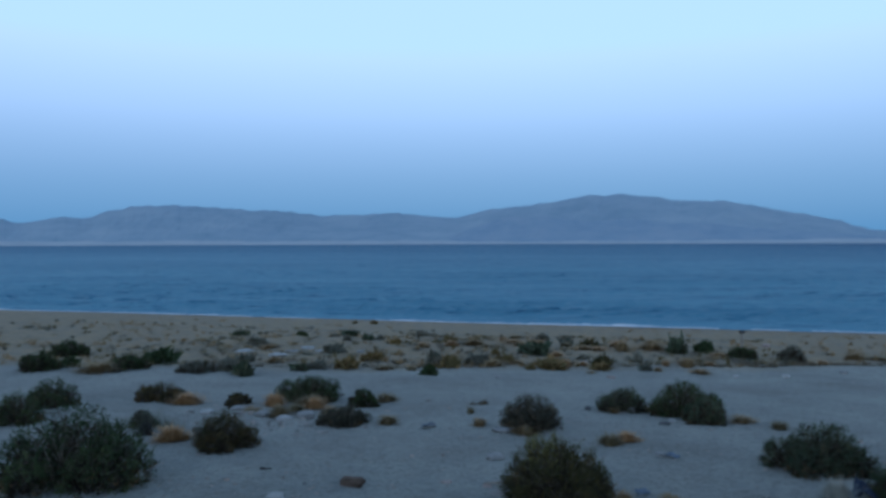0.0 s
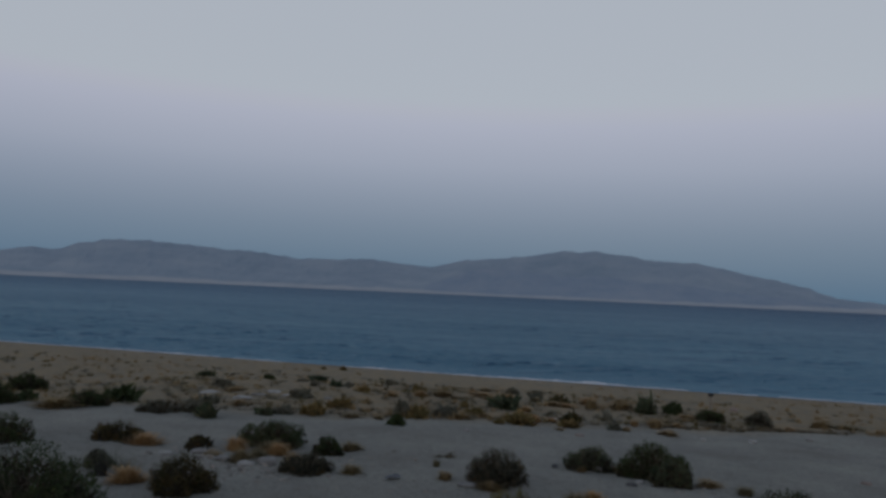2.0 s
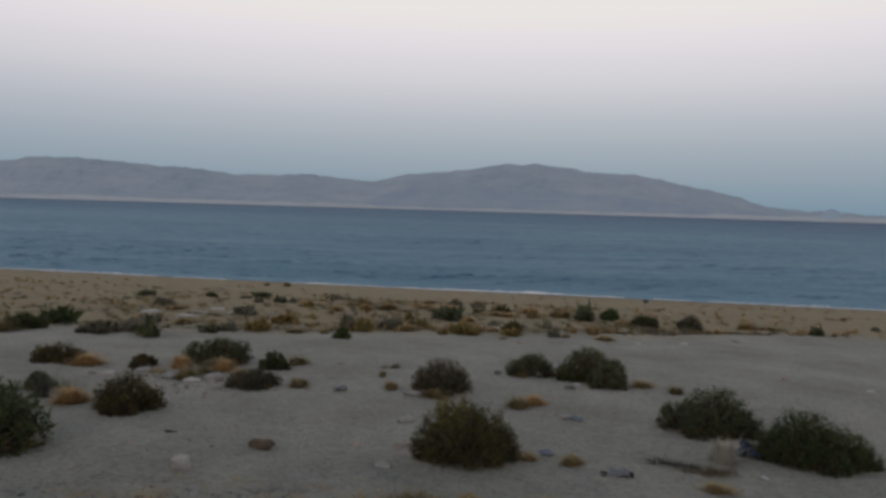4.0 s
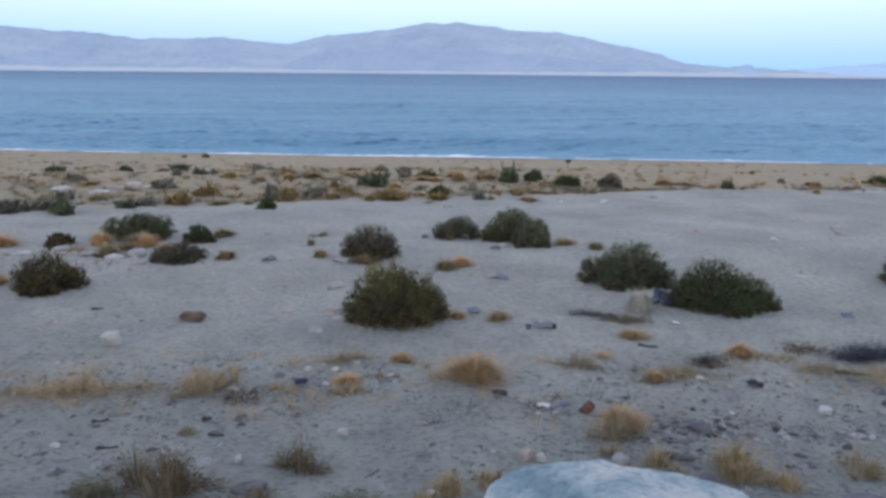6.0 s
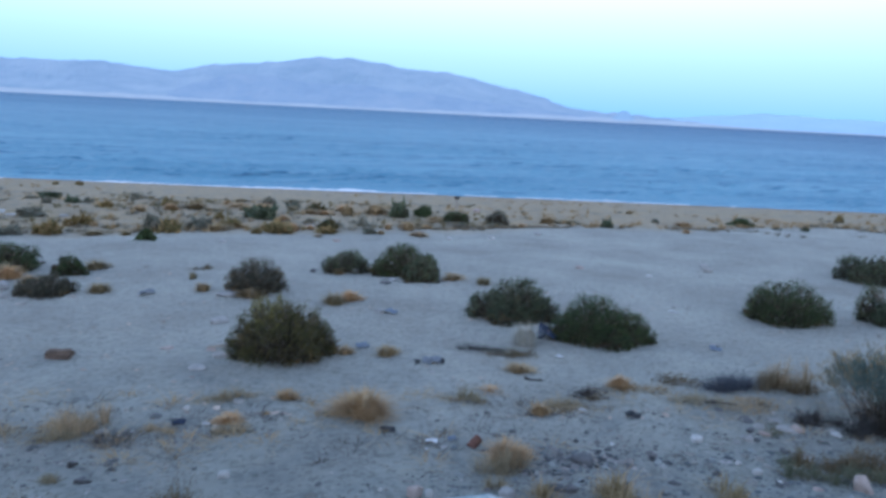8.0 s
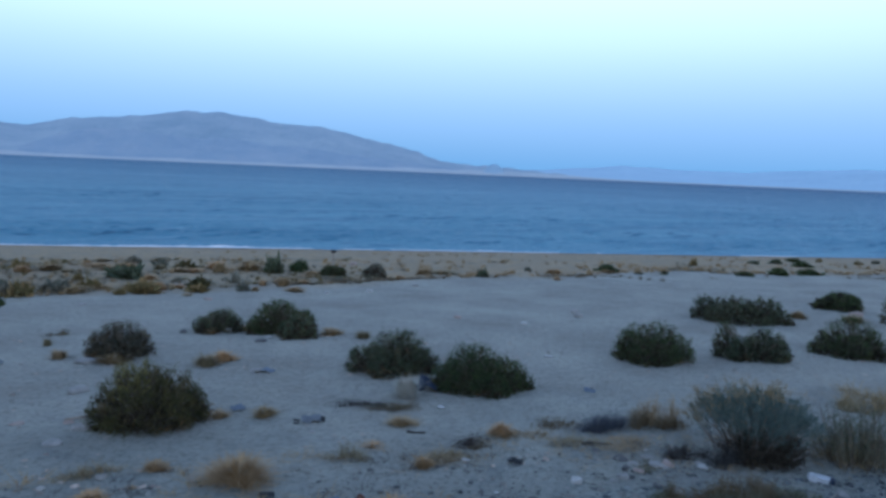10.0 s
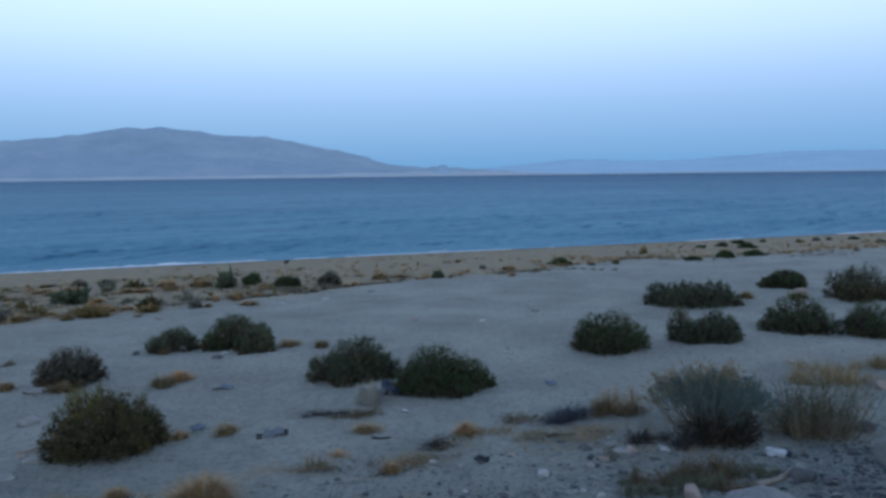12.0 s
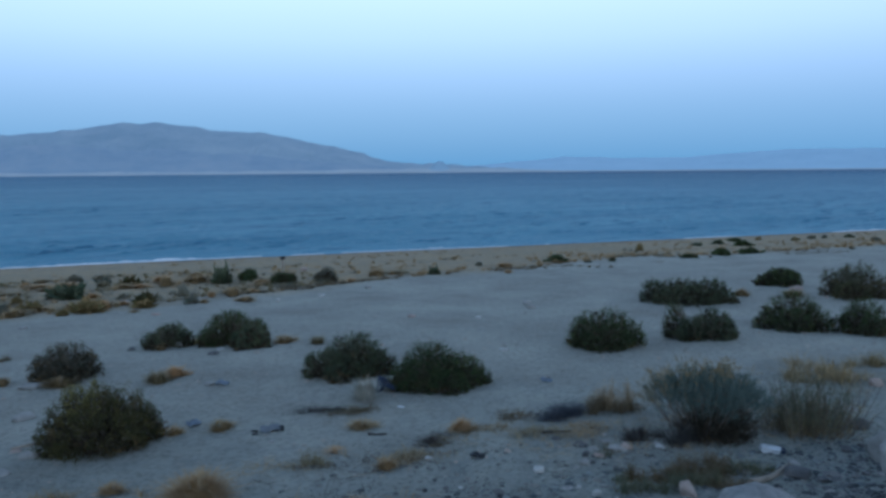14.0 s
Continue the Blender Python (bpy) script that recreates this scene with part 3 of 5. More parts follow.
def brush(n, w, h, tufts, lump=0.10):
    """Leaves of one mound: most in tufts at the ends of the twigs, the rest filling the heart. Points, directions and the depth of each below the surface."""
    d = spread(tufts, -0.12)
    a = np.arctan2(d[:, 1], d[:, 0])
    k = float(rng.uniform(0, 50))
    wide, up = np.sqrt(np.maximum(0, 1 - d[:, 2] ** 2)), np.clip(d[:, 2], 0, 1)
    full = (wide ** 2.3 + up ** 2.3) ** (-1 / 2.3)
    bulge = 1 + lump * 2 * (fbm(np.cos(a) * 1.2 + k, np.sin(a) * 1.2 + up * 1.5, 2, 31) + 0.3 * fbm(np.cos(a) * 3.5 + k, np.sin(a) * 3.5 + up * 3.5, 2, 37))
    reach = full * bulge * rng.uniform(0.955, 1.0, tufts)
    tuck = 1 - 0.16 * np.exp(-up / 0.12)
    c = np.stack([d[:, 0] * reach * tuck * w * 0.5, d[:, 1] * reach * tuck * w * 0.5, np.maximum(0.03 * h, d[:, 2] * reach * h * 0.97 + 0.04 * h)], -1)
    out = unit(c / np.array([w * 0.5, w * 0.5, h]) + np.array([0, 0, 0.22]))
    m = int(n * 0.78)
    i = rng.integers(0, tufts, m)
    off = rng.normal(size=(m, 3)) * (0.024 + 0.040 * rng.random((m, 1)) ** 2) * (w * h) ** 0.5
    along = rng.random(m) ** 1.2
    p = c[i] * (1 - 0.32 * along)[:, None] + off * (0.6 + 0.7 * along)[:, None]
    e = unit(out[i] + off / (0.09 * w) + 0.34 * rng.normal(size=(m, 3)))
    j = rng.integers(0, tufts, n - m)
    q = c[j] * rng.uniform(0.25, 0.80, (n - m, 1)) + rng.normal(size=(n - m, 3)) * 0.05 * w
    p, e = np.concatenate([p, q]), np.concatenate([e, unit(out[j] + 0.9 * rng.normal(size=(n - m, 3)))])
    p[:, 2] = np.maximum(p[:, 2], 0.012)
    return p, e, np.concatenate([np.zeros(m), np.ones(n - m)]), c, out


def bush(kind, w, h, detail):
    """A leafy shrub: woody branching and several mounds of leaf tufts."""
    root = new("shrub")
    leaf = LEAF_OF.get(kind, kind)
    h = h * 0.98
    form = SHAPES[kind] if kind in SHAPES else mounds(int(4 + 3 * detail))
    fine = kind in ("A", "P1", "P2")
    total = (700 + 21000 * detail ** 1.15) * (1.5 if fine else 1)
    area = sum(m[2] * (m[2] + m[3]) for m in form)
    unit_size = (0.0135 if fine else 0.0165 if detail > 0.5 else 0.027 if detail > 0.1 else 0.05) * (0.55 + 0.45 * w)
    ends, ways, every, heart = [], [], [], []
    for dx, dy, mw, mh in form:
        share = mw * (mw + mh) / area
        n = int(total * share)
        p, d, deep, c, out = brush(n, w * mw, h * mh, max(16, int((70 + 900 * detail) * share)))
        shift = np.array([dx * w, dy * w, 0])
        size = rng.uniform(0.65, 1.35, n) * unit_size * (1 + 1.5 * deep)
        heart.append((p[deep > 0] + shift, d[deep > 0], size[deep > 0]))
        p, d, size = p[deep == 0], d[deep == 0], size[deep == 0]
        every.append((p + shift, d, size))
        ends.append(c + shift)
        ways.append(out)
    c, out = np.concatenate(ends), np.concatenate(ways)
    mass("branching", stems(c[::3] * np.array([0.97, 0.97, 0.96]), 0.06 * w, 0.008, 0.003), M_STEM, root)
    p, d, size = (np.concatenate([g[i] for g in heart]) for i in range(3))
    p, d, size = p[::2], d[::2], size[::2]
    # dead inner twigs, with the crown's inner shade painted into their colour
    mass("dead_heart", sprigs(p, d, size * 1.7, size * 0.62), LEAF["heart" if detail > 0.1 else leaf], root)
    if detail < 0.35:
        p, d, size = (np.concatenate([g[i] for g in every]) for i in range(3))
        mass("foliage", sprigs(p, d, size * 1.45, size * 0.45), LEAF[leaf], root)
    else:
        for p, d, size in every:
            mass("leaf_clump", sprigs(p, d, size * 1.5, size * 0.48), LEAF[leaf], root)
    # bare twigs that stand out of the outline
    m = rng.integers(0, len(c), int(24 + 150 * detail))
    mass("twig_fringe", sprigs(c[m] * 0.98 + rng.normal(size=(len(m), 3)) * 0.03 * w, unit(out[m] + 0.4 * rng.normal(size=(len(m), 3))), rng.uniform(0.025, 0.065, len(m)) * (0.4 + 0.6 * w), np.full(len(m), 0.004)), LEAF[leaf], root)
    # dead growth round the foot, thickest in a few places
    p, d = np.concatenate([g[0] for g in every]), np.concatenate([g[1] for g in every])
    low = np.nonzero(p[:, 2] < 0.30 * h)[0]
    patch = value_noise(np.arctan2(p[low, 1], p[low, 0]) * 1.6 + w * 31, p[low, 1] * 0, 5) > 0.02
    low = low[patch] if patch.sum() > 40 else low
    m = rng.choice(low, int(40 + 420 * detail))
    foot = p[m] * np.array([1.05, 1.05, 0.75])
    mass("dead_foot", sprigs(foot, unit(d[m] + np.array([0, 0, 0.5])), rng.uniform(0.025, 0.06, len(m)) * (0.5 + 0.5 * w), np.full(len(m), 0.007)), LEAF["rusty" if detail > 0.2 else "brownweed"], root)
    # twigs that have died back, in spots over the sides
    if detail > 0.2:
        at = c[rng.choice(np.nonzero(c[:, 2] < 0.72 * h)[0], 26 if leaf == "brown" else 14 if leaf == "A" else 7)]
        gap = np.min(np.linalg.norm(p[:, None, :] - at[None, :, :], axis=2), axis=1)
        m = np.nonzero(gap < (0.085 if leaf == "brown" else 0.062 if leaf == "A" else 0.042) * w)[0]
        m = m[rng.random(len(m)) < 0.6]
        mass("dead_patch", sprigs(p[m] * 1.02, d[m], rng.uniform(0.02, 0.04, len(m)), np.full(len(m), 0.0065)), LEAF["rusty"], root)
    if kind == "A":
        q, e, _ = every[0]
        m = np.nonzero((q[:, 2] > 0.60 * h) & (q[:, 0] < 0.0) & (q[:, 0] > -0.27 * w))[0]
        m = rng.choice(m, min(len(m), 900))
        mass("dry_crown", sprigs(q[m] * 1.04, e[m], rng.uniform(0.02, 0.045, len(m)), np.full(len(m), 0.007)), LEAF["yellow"], root)
    if kind == "yellowgreen":
        m = rng.choice(np.nonzero(p[:, 2] > 0.5 * h)[0], 1600)
        mass("dry_crown", sprigs(p[m] * 1.02, d[m], rng.uniform(0.025, 0.05, len(m)), np.full(len(m), 0.011)), LEAF["grey"], root)
    return root


def weed(kind, w, h, detail):
    """A ragged dry weed: several fans of stalks side by side, fuzz on their tips, and dead litter round the foot."""
    root = new("dry_weed")
    k = int(np.clip(2 + 9 * w, 3, 9))
    cx = (np.linspace(-0.36, 0.36, k) + rng.normal(size=k) * 0.07) * w
    cy = rng.normal(size=k) * 0.13 * w
    ch = h * rng.uniform(0.45, 1.0, k)
    ch[int(rng.integers(0, k))] = h * 1.08
    dense = 2.2 if kind == "blue" else 1.1 if kind == "dark" else 0.7 if h > 0.4 else 1.0
    vs, fs, fuzz, way, o = [], [], [], [], 0
    for x, y, t in zip(cx, cy, ch):
        v, f = blades(int((26 + 150 * detail) * dense), w * rng.uniform(0.30, 0.52), t * rng.uniform(1.0, 1.35), 1.7 if t < 0.25 * w else 1.25, 0.12)
        v = v + np.array([x, y, 0])
        tips, mids = v[4::5], (v[2::5] + v[3::5]) / 2
        n = int((100 + 460 * detail) * dense)
        i = rng.integers(0, len(tips), n)
        p = tips[i] + (mids[i] - tips[i]) * rng.random((n, 1)) ** 0.8 + rng.normal(size=(n, 3)) * (0.012 + 0.04 * h)
        fuzz.append(np.maximum(p, np.array([-9, -9, 0.005])))
        way.append(unit(tips[i] - mids[i] + 0.02 * rng.normal(size=(n, 3))))
        vs.append(v)
        fs += [tuple(q + o for q in g) for g in f]
        o += len(v)
    mass("stalk_mass", (np.concatenate(vs), fs), LEAF[kind], root)
    p, d = np.concatenate(fuzz), np.concatenate(way)
    n = len(p)
    mass("twig_tangle", sprigs(p, unit(d + 0.7 * rng.normal(size=d.shape)), rng.uniform(0.012, 0.035, n), rng.uniform(0.0025, 0.006, n)), LEAF[kind], root)
    n = int((60 + 260 * detail) * (1 + w))
    a, q = rng.uniform(0, 2 * np.pi, n), np.sqrt(rng.random(n))
    p = np.stack([np.cos(a) * q * w * 0.56, np.sin(a) * q * w * 0.26, rng.uniform(0.004, 0.02, n)], -1)
    lie = rng.normal(size=(n, 3)) * np.array([1.0, 0.5, 0.12])
    mass("litter", sprigs(p, unit(lie), rng.uniform(0.03, 0.10, n), rng.uniform(0.004, 0.009, n)), LEAF["brownweed" if kind != "dark" else "dark"], root)
    return root


def blades(n, w, h, lean, fat=0.4):
    a = rng.uniform(0, 2 * np.pi, n)
    q = np.sqrt(rng.random(n)) * 0.40 * w * (0.7 + 0.3 * np.sin(2 * a + rng.uniform(0, 6)))
    base = np.stack([q * np.cos(a), q * np.sin(a), np.full(n, -0.01)], -1)
    out = np.stack([np.cos(a), np.sin(a), np.zeros(n)], -1) + rng.normal(size=(n, 3)) * 0.5
    out[:, 2] = 0
    L = (h * rng.uniform(0.25, 1.05, n) * (1 - 0.78 * (q / (0.42 * w)) ** 1.6))[:, None]
    reach = lean * w * rng.uniform(0.15, 1.0, n)[:, None] * 0.42
    mid = base + out * reach * 0.4 + np.array([0, 0, 1]) * L * 0.62
    tip = base + out * reach + np.array([0, 0, 1]) * L * rng.uniform(0.7, 1.0, n)[:, None]
    side = unit(np.cross(out + 1e-4, np.array([0, 0, 1.0]))) * rng.uniform(0.0016, 0.0042, n)[:, None] * (0.6 + fat)
    v = np.stack([base - side, base + side, mid + side, mid - side, tip], 1).reshape(-1, 3)
    b = (np.arange(n) * 5).tolist()
    return v, [(i, i + 1, i + 2, i + 3) for i in b] + [(i + 3, i + 2, i + 4) for i in b]


def tuft(kind, w, h, detail):
    """A tuft of dry grass: bent outer blades round an upright heart."""
    root = new("grass_tuft")
    w, h = w * 1.14, h * 1.15
    mass("blade_mass", blades(int(480 + 3200 * detail), w, h, 0.9, 0.3 if detail > 0.12 else 1.6), LEAF[kind], root)
    mass("seed_fringe", blades(int(40 + 160 * detail), w * 0.7, h * 1.1, 0.6), LEAF["pale"], root)
    return root


def tall_grass(w, h):
    """A thin stand of upright dry grass."""
    root = new("tall_grass")
    built = [blades(int(rng.integers(60, 120)), w * rng.uniform(0.4, 0.8), h * rng.uniform(0.6, 1.25), 1.1, 0.1) for _ in range(7)]
    vs, fs, o = [], [], 0
    for v, f in built:
        vs.append(v + np.array([rng.uniform(-0.6, 0.6) * w, rng.uniform(-0.3, 0.3) * w, 0]))
        fs += [tuple(q + o for q in g) for g in f]
        o += len(v)
    mass("blade_mass", (np.concatenate(vs), fs), LEAF["tallgrass"], root)
    mass("seed_fringe", blades(70, w * 1.5, h * 1.4, 0.8, 0.05), LEAF["straw"], root)
    return root


def rabbitbrush(w, h):
    """A vase of bare grey stems under a flat feathery grey-green crown, a straw fringe over it, dead wood at the foot
    coloured dark for the shade there.
    """
    root = new("rabbitbrush")
    k = 460
    d = spread(k, 0.30)
    wide = np.sqrt(1 - d[:, 2] ** 2)
    full = (wide ** 3.2 + d[:, 2] ** 3.2) ** (-1 / 3.2)
    tips = d * (full * rng.uniform(0.78, 1.02, k))[:, None] * np.array([w * 0.54, w * 0.42, h * 0.90])
    mass("branching", stems(tips[:150] * 0.95, 0.07 * w, 0.008, 0.003), M_STEM, root)
    mass("bare_stem", stems(tips[150:205] * 0.92, 0.10 * w, 0.009, 0.004), LEAF["bare"], root)
    n = 40000
    t = tips[rng.integers(0, k, n)]
    back = rng.random(n) ** 1.5
    p = t * (1 - 0.34 * back)[:, None] + rng.normal(size=(n, 3)) * (0.012 + 0.035 * back)[:, None]
    keep = p[:, 2] > (0.50 + 0.09 * rng.normal(size=n)) * h
    p, t = p[keep], t[keep]
    n = len(p)
    up = unit(t + np.array([0, 0, 0.30]) + 0.16 * rng.normal(size=t.shape))
    mass("foliage", sprigs(p, up, rng.uniform(0.02, 0.045, n), rng.uniform(0.003, 0.0065, n)), LEAF["rabbit"], root)
    # straw seed heads in a soft fringe over the crown, lower and browner to one side
    n = 15000
    p = tips[rng.integers(0, k, n)] * rng.uniform(0.93, 1.13, n)[:, None] + rng.normal(size=(n, 3)) * 0.016
    side = p[:, 0] / w + 0.16 * rng.normal(size=n)
    p = p[((p[:, 2] > 0.84 * h) & (side < 0.36) & (rng.random(n) < 0.85)) | ((p[:, 2] > 0.44 * h) & (side < -0.34))]
    mass("seed_crown", sprigs(p, unit(p + np.array([0, 0, 0.4])), rng.uniform(0.02, 0.05, len(p)), rng.uniform(0.003, 0.006, len(p))), LEAF["straw"], root)
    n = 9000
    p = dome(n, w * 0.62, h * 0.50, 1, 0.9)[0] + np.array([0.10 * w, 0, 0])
    # dead twigs whose dark colour also stands for the shadow under the crown
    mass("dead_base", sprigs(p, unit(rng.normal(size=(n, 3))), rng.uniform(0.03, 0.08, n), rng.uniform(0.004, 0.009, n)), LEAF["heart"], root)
    return root


def loose_shrub(w, h):
    """A see-through shrub: thin leaning stems, sparse green plumes above, browner growth below, a few bare pale stalks."""
    root = new("feathery_shrub")
    k = 260
    tips = np.stack([rng.normal(0, 0.25, k) * w, rng.normal(0, 0.16, k) * w, rng.uniform(0.35, 1.05, k) * h], -1)
    tips[:, 2] *= 1 - 0.30 * np.clip(-tips[:, 0] / (0.5 * w), -0.25, 1)
    feet = tips * np.array([0.62, 0.62, 0])
    v, f = stems(tips - feet, 0.03, 0.004, 0.0015)
    mass("branching", (v + np.repeat(feet, 9, axis=0), f), M_STEM, root)
    v, f = stems((tips - feet)[:14] * 1.12, 0.02, 0.007, 0.003)
    mass("bare_stem", (v + np.repeat(feet[:14], 9, axis=0), f), LEAF["bare"], root)
    for name, n, leaf, low, high in (("foliage", 8500, "loose", 0.30, 1.08), ("dry_foliage", 5500, "tallgrass", 0.06, 0.62)):
        i = rng.integers(0, k, n)
        q = rng.uniform(low, high, n)[:, None]
        p = feet[i] * (1 - 0.2 * q) + (tips - feet)[i] * q + rng.normal(size=(n, 3)) * 0.028
        p = p[p[:, 2] > 0.005]
        mass(name, sprigs(p, unit(rng.normal(size=p.shape) * 0.6 + np.array([0, 0, 1.0])), rng.uniform(0.02, 0.05, len(p)), rng.uniform(0.002, 0.0045, len(p))), LEAF[leaf], root)
    return root


LABELS = {
    "A": ("dark olive saltbush with yellowing top on sand", "bush", "saltbushes on the beach"),
    "green": ("rounded dark green saltbush growing on sand", "bush", "saltbushes on the beach"),
    "greygreen": ("rounded grey green desert shrub on sand", "bush", "saltbushes on the beach"),
    "grey": ("low twiggy grey shrub on the beach", "shrub", "grey shrubs"),
    "olive": ("small olive and straw coloured shrub", "shrub", "small shrubs"),
    "brown": ("dark brownish green shrub with bare twigs", "bush", "saltbushes on the beach"),
    "yellowgreen": ("green shrub with yellow grey dry crown", "bush", "saltbushes on the beach"),
    "greybrown": ("grey brown desert shrub with dead twigs on sand", "bush", "saltbushes on the beach"),
    "rabbit": ("large grey rabbitbrush with straw coloured tips", "bush", ""),
    "loose": ("loose half dry green shrub on the bank", "shrub", ""),
    "brownweed": ("tangled dry brown weed on gravel", "weed", "dry weeds"),
    "greenweed": ("half dry greenish weed on gravel", "weed", "dry weeds"),
    "tanweed": ("fuzzy tan dry weed on gravel", "weed", "dry weeds"),
    "blue": ("bluish grey dead shrub lying low on sand", "shrub", "dry weeds"),
    "dark": ("low mat of dark dead twigs", "dead twigs", "dry weeds"),
    "straw": ("tuft of yellow dry grass", "grass tuft", "dry grass tufts"),
    "tan": ("tuft of orange tan dry grass", "grass tuft", "dry grass tufts"),
    "grass_tan": ("low spread of tan dry grass", "grass tuft", "dry grass tufts"),
    "tallgrass": ("thin stand of tall yellowish dry grass", "grass", "tall dry grass"),
    "silver": ("silvery grey green tuft beside two saltbushes", "grass tuft", "dry grass tufts"),
    "pale": ("pale bleached tuft of dry grass", "grass tuft", "dry grass tufts"),
}
STOCK = {}


def plant(kind, x, y, w, h):
    """Puts a plant of that kind, width and height on the ground."""
    dist = math.hypot(x, y)
    bushy, weedy = kind in GREEN_KINDS, kind in ("brownweed", "greenweed", "tanweed", "blue", "dark")
    far = (dist > 16 and w < 0.9) or (dist > 9 and not bushy)
    if far and kind in ("green", "brown") and w < 0.7 and rng.random() < 0.75:
        kind = ("greygreen", "olive", "grey", "grey")[int(rng.integers(0, 4))]
    key = (kind, int(rng.integers(0, 3))) if far else None
    place = Matrix.Translation((x, y, float(ground_z(x, y)) - 0.02)) @ Matrix.Rotation(math.atan2(-x, y) if kind in SHAPES or kind in ("rabbit", "loose") else rng.uniform(-0.6, 0.1) + math.pi * int(rng.integers(0, 2)) if weedy else rng.uniform(0, 6.28), 4, "Z")
    if far and key in STOCK:
        base, bw, bh = STOCK[key]
        ob = copy_thing(base, place)
        ob.scale = (w / bw, w / bw, h / bh)
        return ob
    if kind == "tallgrass":
        ob = tall_grass(w, h)
    elif kind == "loose":
        ob = loose_shrub(w, h)
    elif kind == "rabbit":
        ob = rabbitbrush(w, h)
    elif bushy:
        ob = bush(kind, w, h, 0.06 if far else float(np.clip(w * 8 / dist, 0.2, 1)))
    elif weedy:
        ob = weed(kind, w, h, 0.2 if far else float(np.clip(w * 5 / dist, 0.2, 1)))
    else:
        ob = tuft(kind, w, h, 0.1 if far else float(np.clip(w * 6 / dist, 0.15, 1)))
    ob.matrix_basis = place
    label, category, group = LABELS[LEAF_OF.get(kind, kind)]
    tagged(ob, label, category, group)
    if far:
        STOCK[key] = (ob, w, h)
    return ob


plant("A", 1.22, 7.93, 1.19, 0.61)
plant("D1", 1.37, 11.53, 1.01, 0.54)
plant("greygreen", 3.25, 13.39, 1.02, 0.40)
plant("D2", 4.17, 12.64, 1.30, 0.63)
plant("greygreen", 4.21, 11.91, 0.71, 0.40)
plant("green", -2.59, 14.09, 1.37, 0.49)
plant("D1", -1.60, 11.83, 0.91, 0.30)
plant("green", -1.45, 13.46, 0.59, 0.32)
plant("P1", 4.61, 9.07, 1.33, 0.60)
plant("P2", 5.23, 7.73, 1.37, 0.59)
plant("G1", 8.89, 8.29, 1.30, 0.63)
plant("G2", 10.27, 7.53, 1.22, 0.62)
plant("G3", 14.08, 10.68, 2.15, 0.62)
plant("green", 18.23, 10.94, 1.27, 0.48)
plant("green", 12.34, 7.14, 1.40, 0.66)
plant("yellowgreen", 17.21, 8.38, 1.68, 0.80)
plant("green", 12.79, 6.06, 1.10, 0.59)
plant("green", -4.08, 8.18, 1.73, 0.85)
plant("brown", -2.98, 10.09, 0.97, 0.50)
plant("green", -6.89, 12.94, 0.99, 0.50)
plant("green", -6.66, 11.44, 0.88, 0.51)
plant("brown", -5.29, 13.83, 1.01, 0.35)
plant("brown", -3.75, 13.41, 0.46, 0.23)
plant("green", -9.57, 17.50, 0.94, 0.47)
plant("green", -10.72, 21.23, 1.14, 0.46)
plant("green", -9.25, 18.17, 0.56, 0.25)
plant("green", -7.67, 17.90, 1.03, 0.34)
plant("green", -7.58, 19.63, 0.83, 0.38)
plant("greenweed", -4.40, 11.16, 0.90, 0.42)
plant("grey", -4.62, 11.30, 0.45, 0.28)
plant("grey", -5.90, 17.52, 0.94, 0.24)
plant("grey", -5.24, 18.02, 0.69, 0.30)
plant("green", -4.65, 17.13, 0.33, 0.24)
plant("rabbit", 6.12, 4.38, 1.20, 0.74)
plant("loose", 6.90, 3.80, 1.06, 0.56)
plant("blue", 5.33, 5.55, 0.56, 0.20)
plant("green", -0.35, 17.32, 0.36, 0.23)
plant("greygreen", -4.73, 17.39, 0.48, 0.31)
plant("grey", -5.46, 20.38, 0.59, 0.20)
plant("greygreen", -3.57, 18.38, 0.39, 0.16)
plant("grey", -3.25, 18.83, 0.51, 0.19)
plant("olive", -2.49, 19.19, 0.73, 0.30)
plant("olive", -2.02, 21.09, 0.77, 0.24)
plant("olive", 0.18, 19.58, 0.59, 0.35)
plant("grey", -0.18, 20.08, 0.57, 0.33)
plant("grey", 0.93, 20.29, 0.89, 0.28)
plant("grey", -3.40, 22.85, 0.81, 0.26)
plant("green", -3.44, 26.23, 0.36, 0.17)
plant("green", -2.75, 27.00, 0.52, 0.16)
plant("green", -2.31, 27.21, 0.35, 0.16)
plant("brown", -3.69, 29.41, 0.65, 0.19)
plant("brown", -4.27, 29.03, 0.51, 0.12)
plant("green", -5.56, 29.14, 0.45, 0.18)
plant("green", -6.26, 24.93, 0.62, 0.22)
plant("brown", -7.99, 29.14, 0.62, 0.18)
plant("olive", -1.61, 25.13, 0.40, 0.22)
plant("green", -0.88, 28.85, 0.42, 0.21)
plant("olive", 0.23, 26.14, 0.60, 0.21)
plant("olive", 1.13, 26.91, 0.72, 0.22)
plant("green", -4.48, 37.42, 0.29, 0.13)
plant("green", -3.45, 36.80, 0.34, 0.16)
plant("greygreen", 2.76, 22.52, 0.85, 0.31)
plant("green", 7.54, 23.86, 0.69, 0.38)
plant("green", 8.45, 23.90, 0.74, 0.39)
plant("green", 8.85, 21.97, 0.98, 0.40)
plant("grey", 10.24, 21.62, 0.91, 0.49)
plant("olive", 2.79, 19.35, 0.43, 0.21)
plant("brown", 4.44, 20.35, 0.64, 0.21)
plant("brown", 4.42, 26.41, 0.55, 0.20)
plant("brown", 5.00, 25.17, 0.71, 0.18)
plant("greygreen", 13.76, 20.68, 0.44, 0.18)
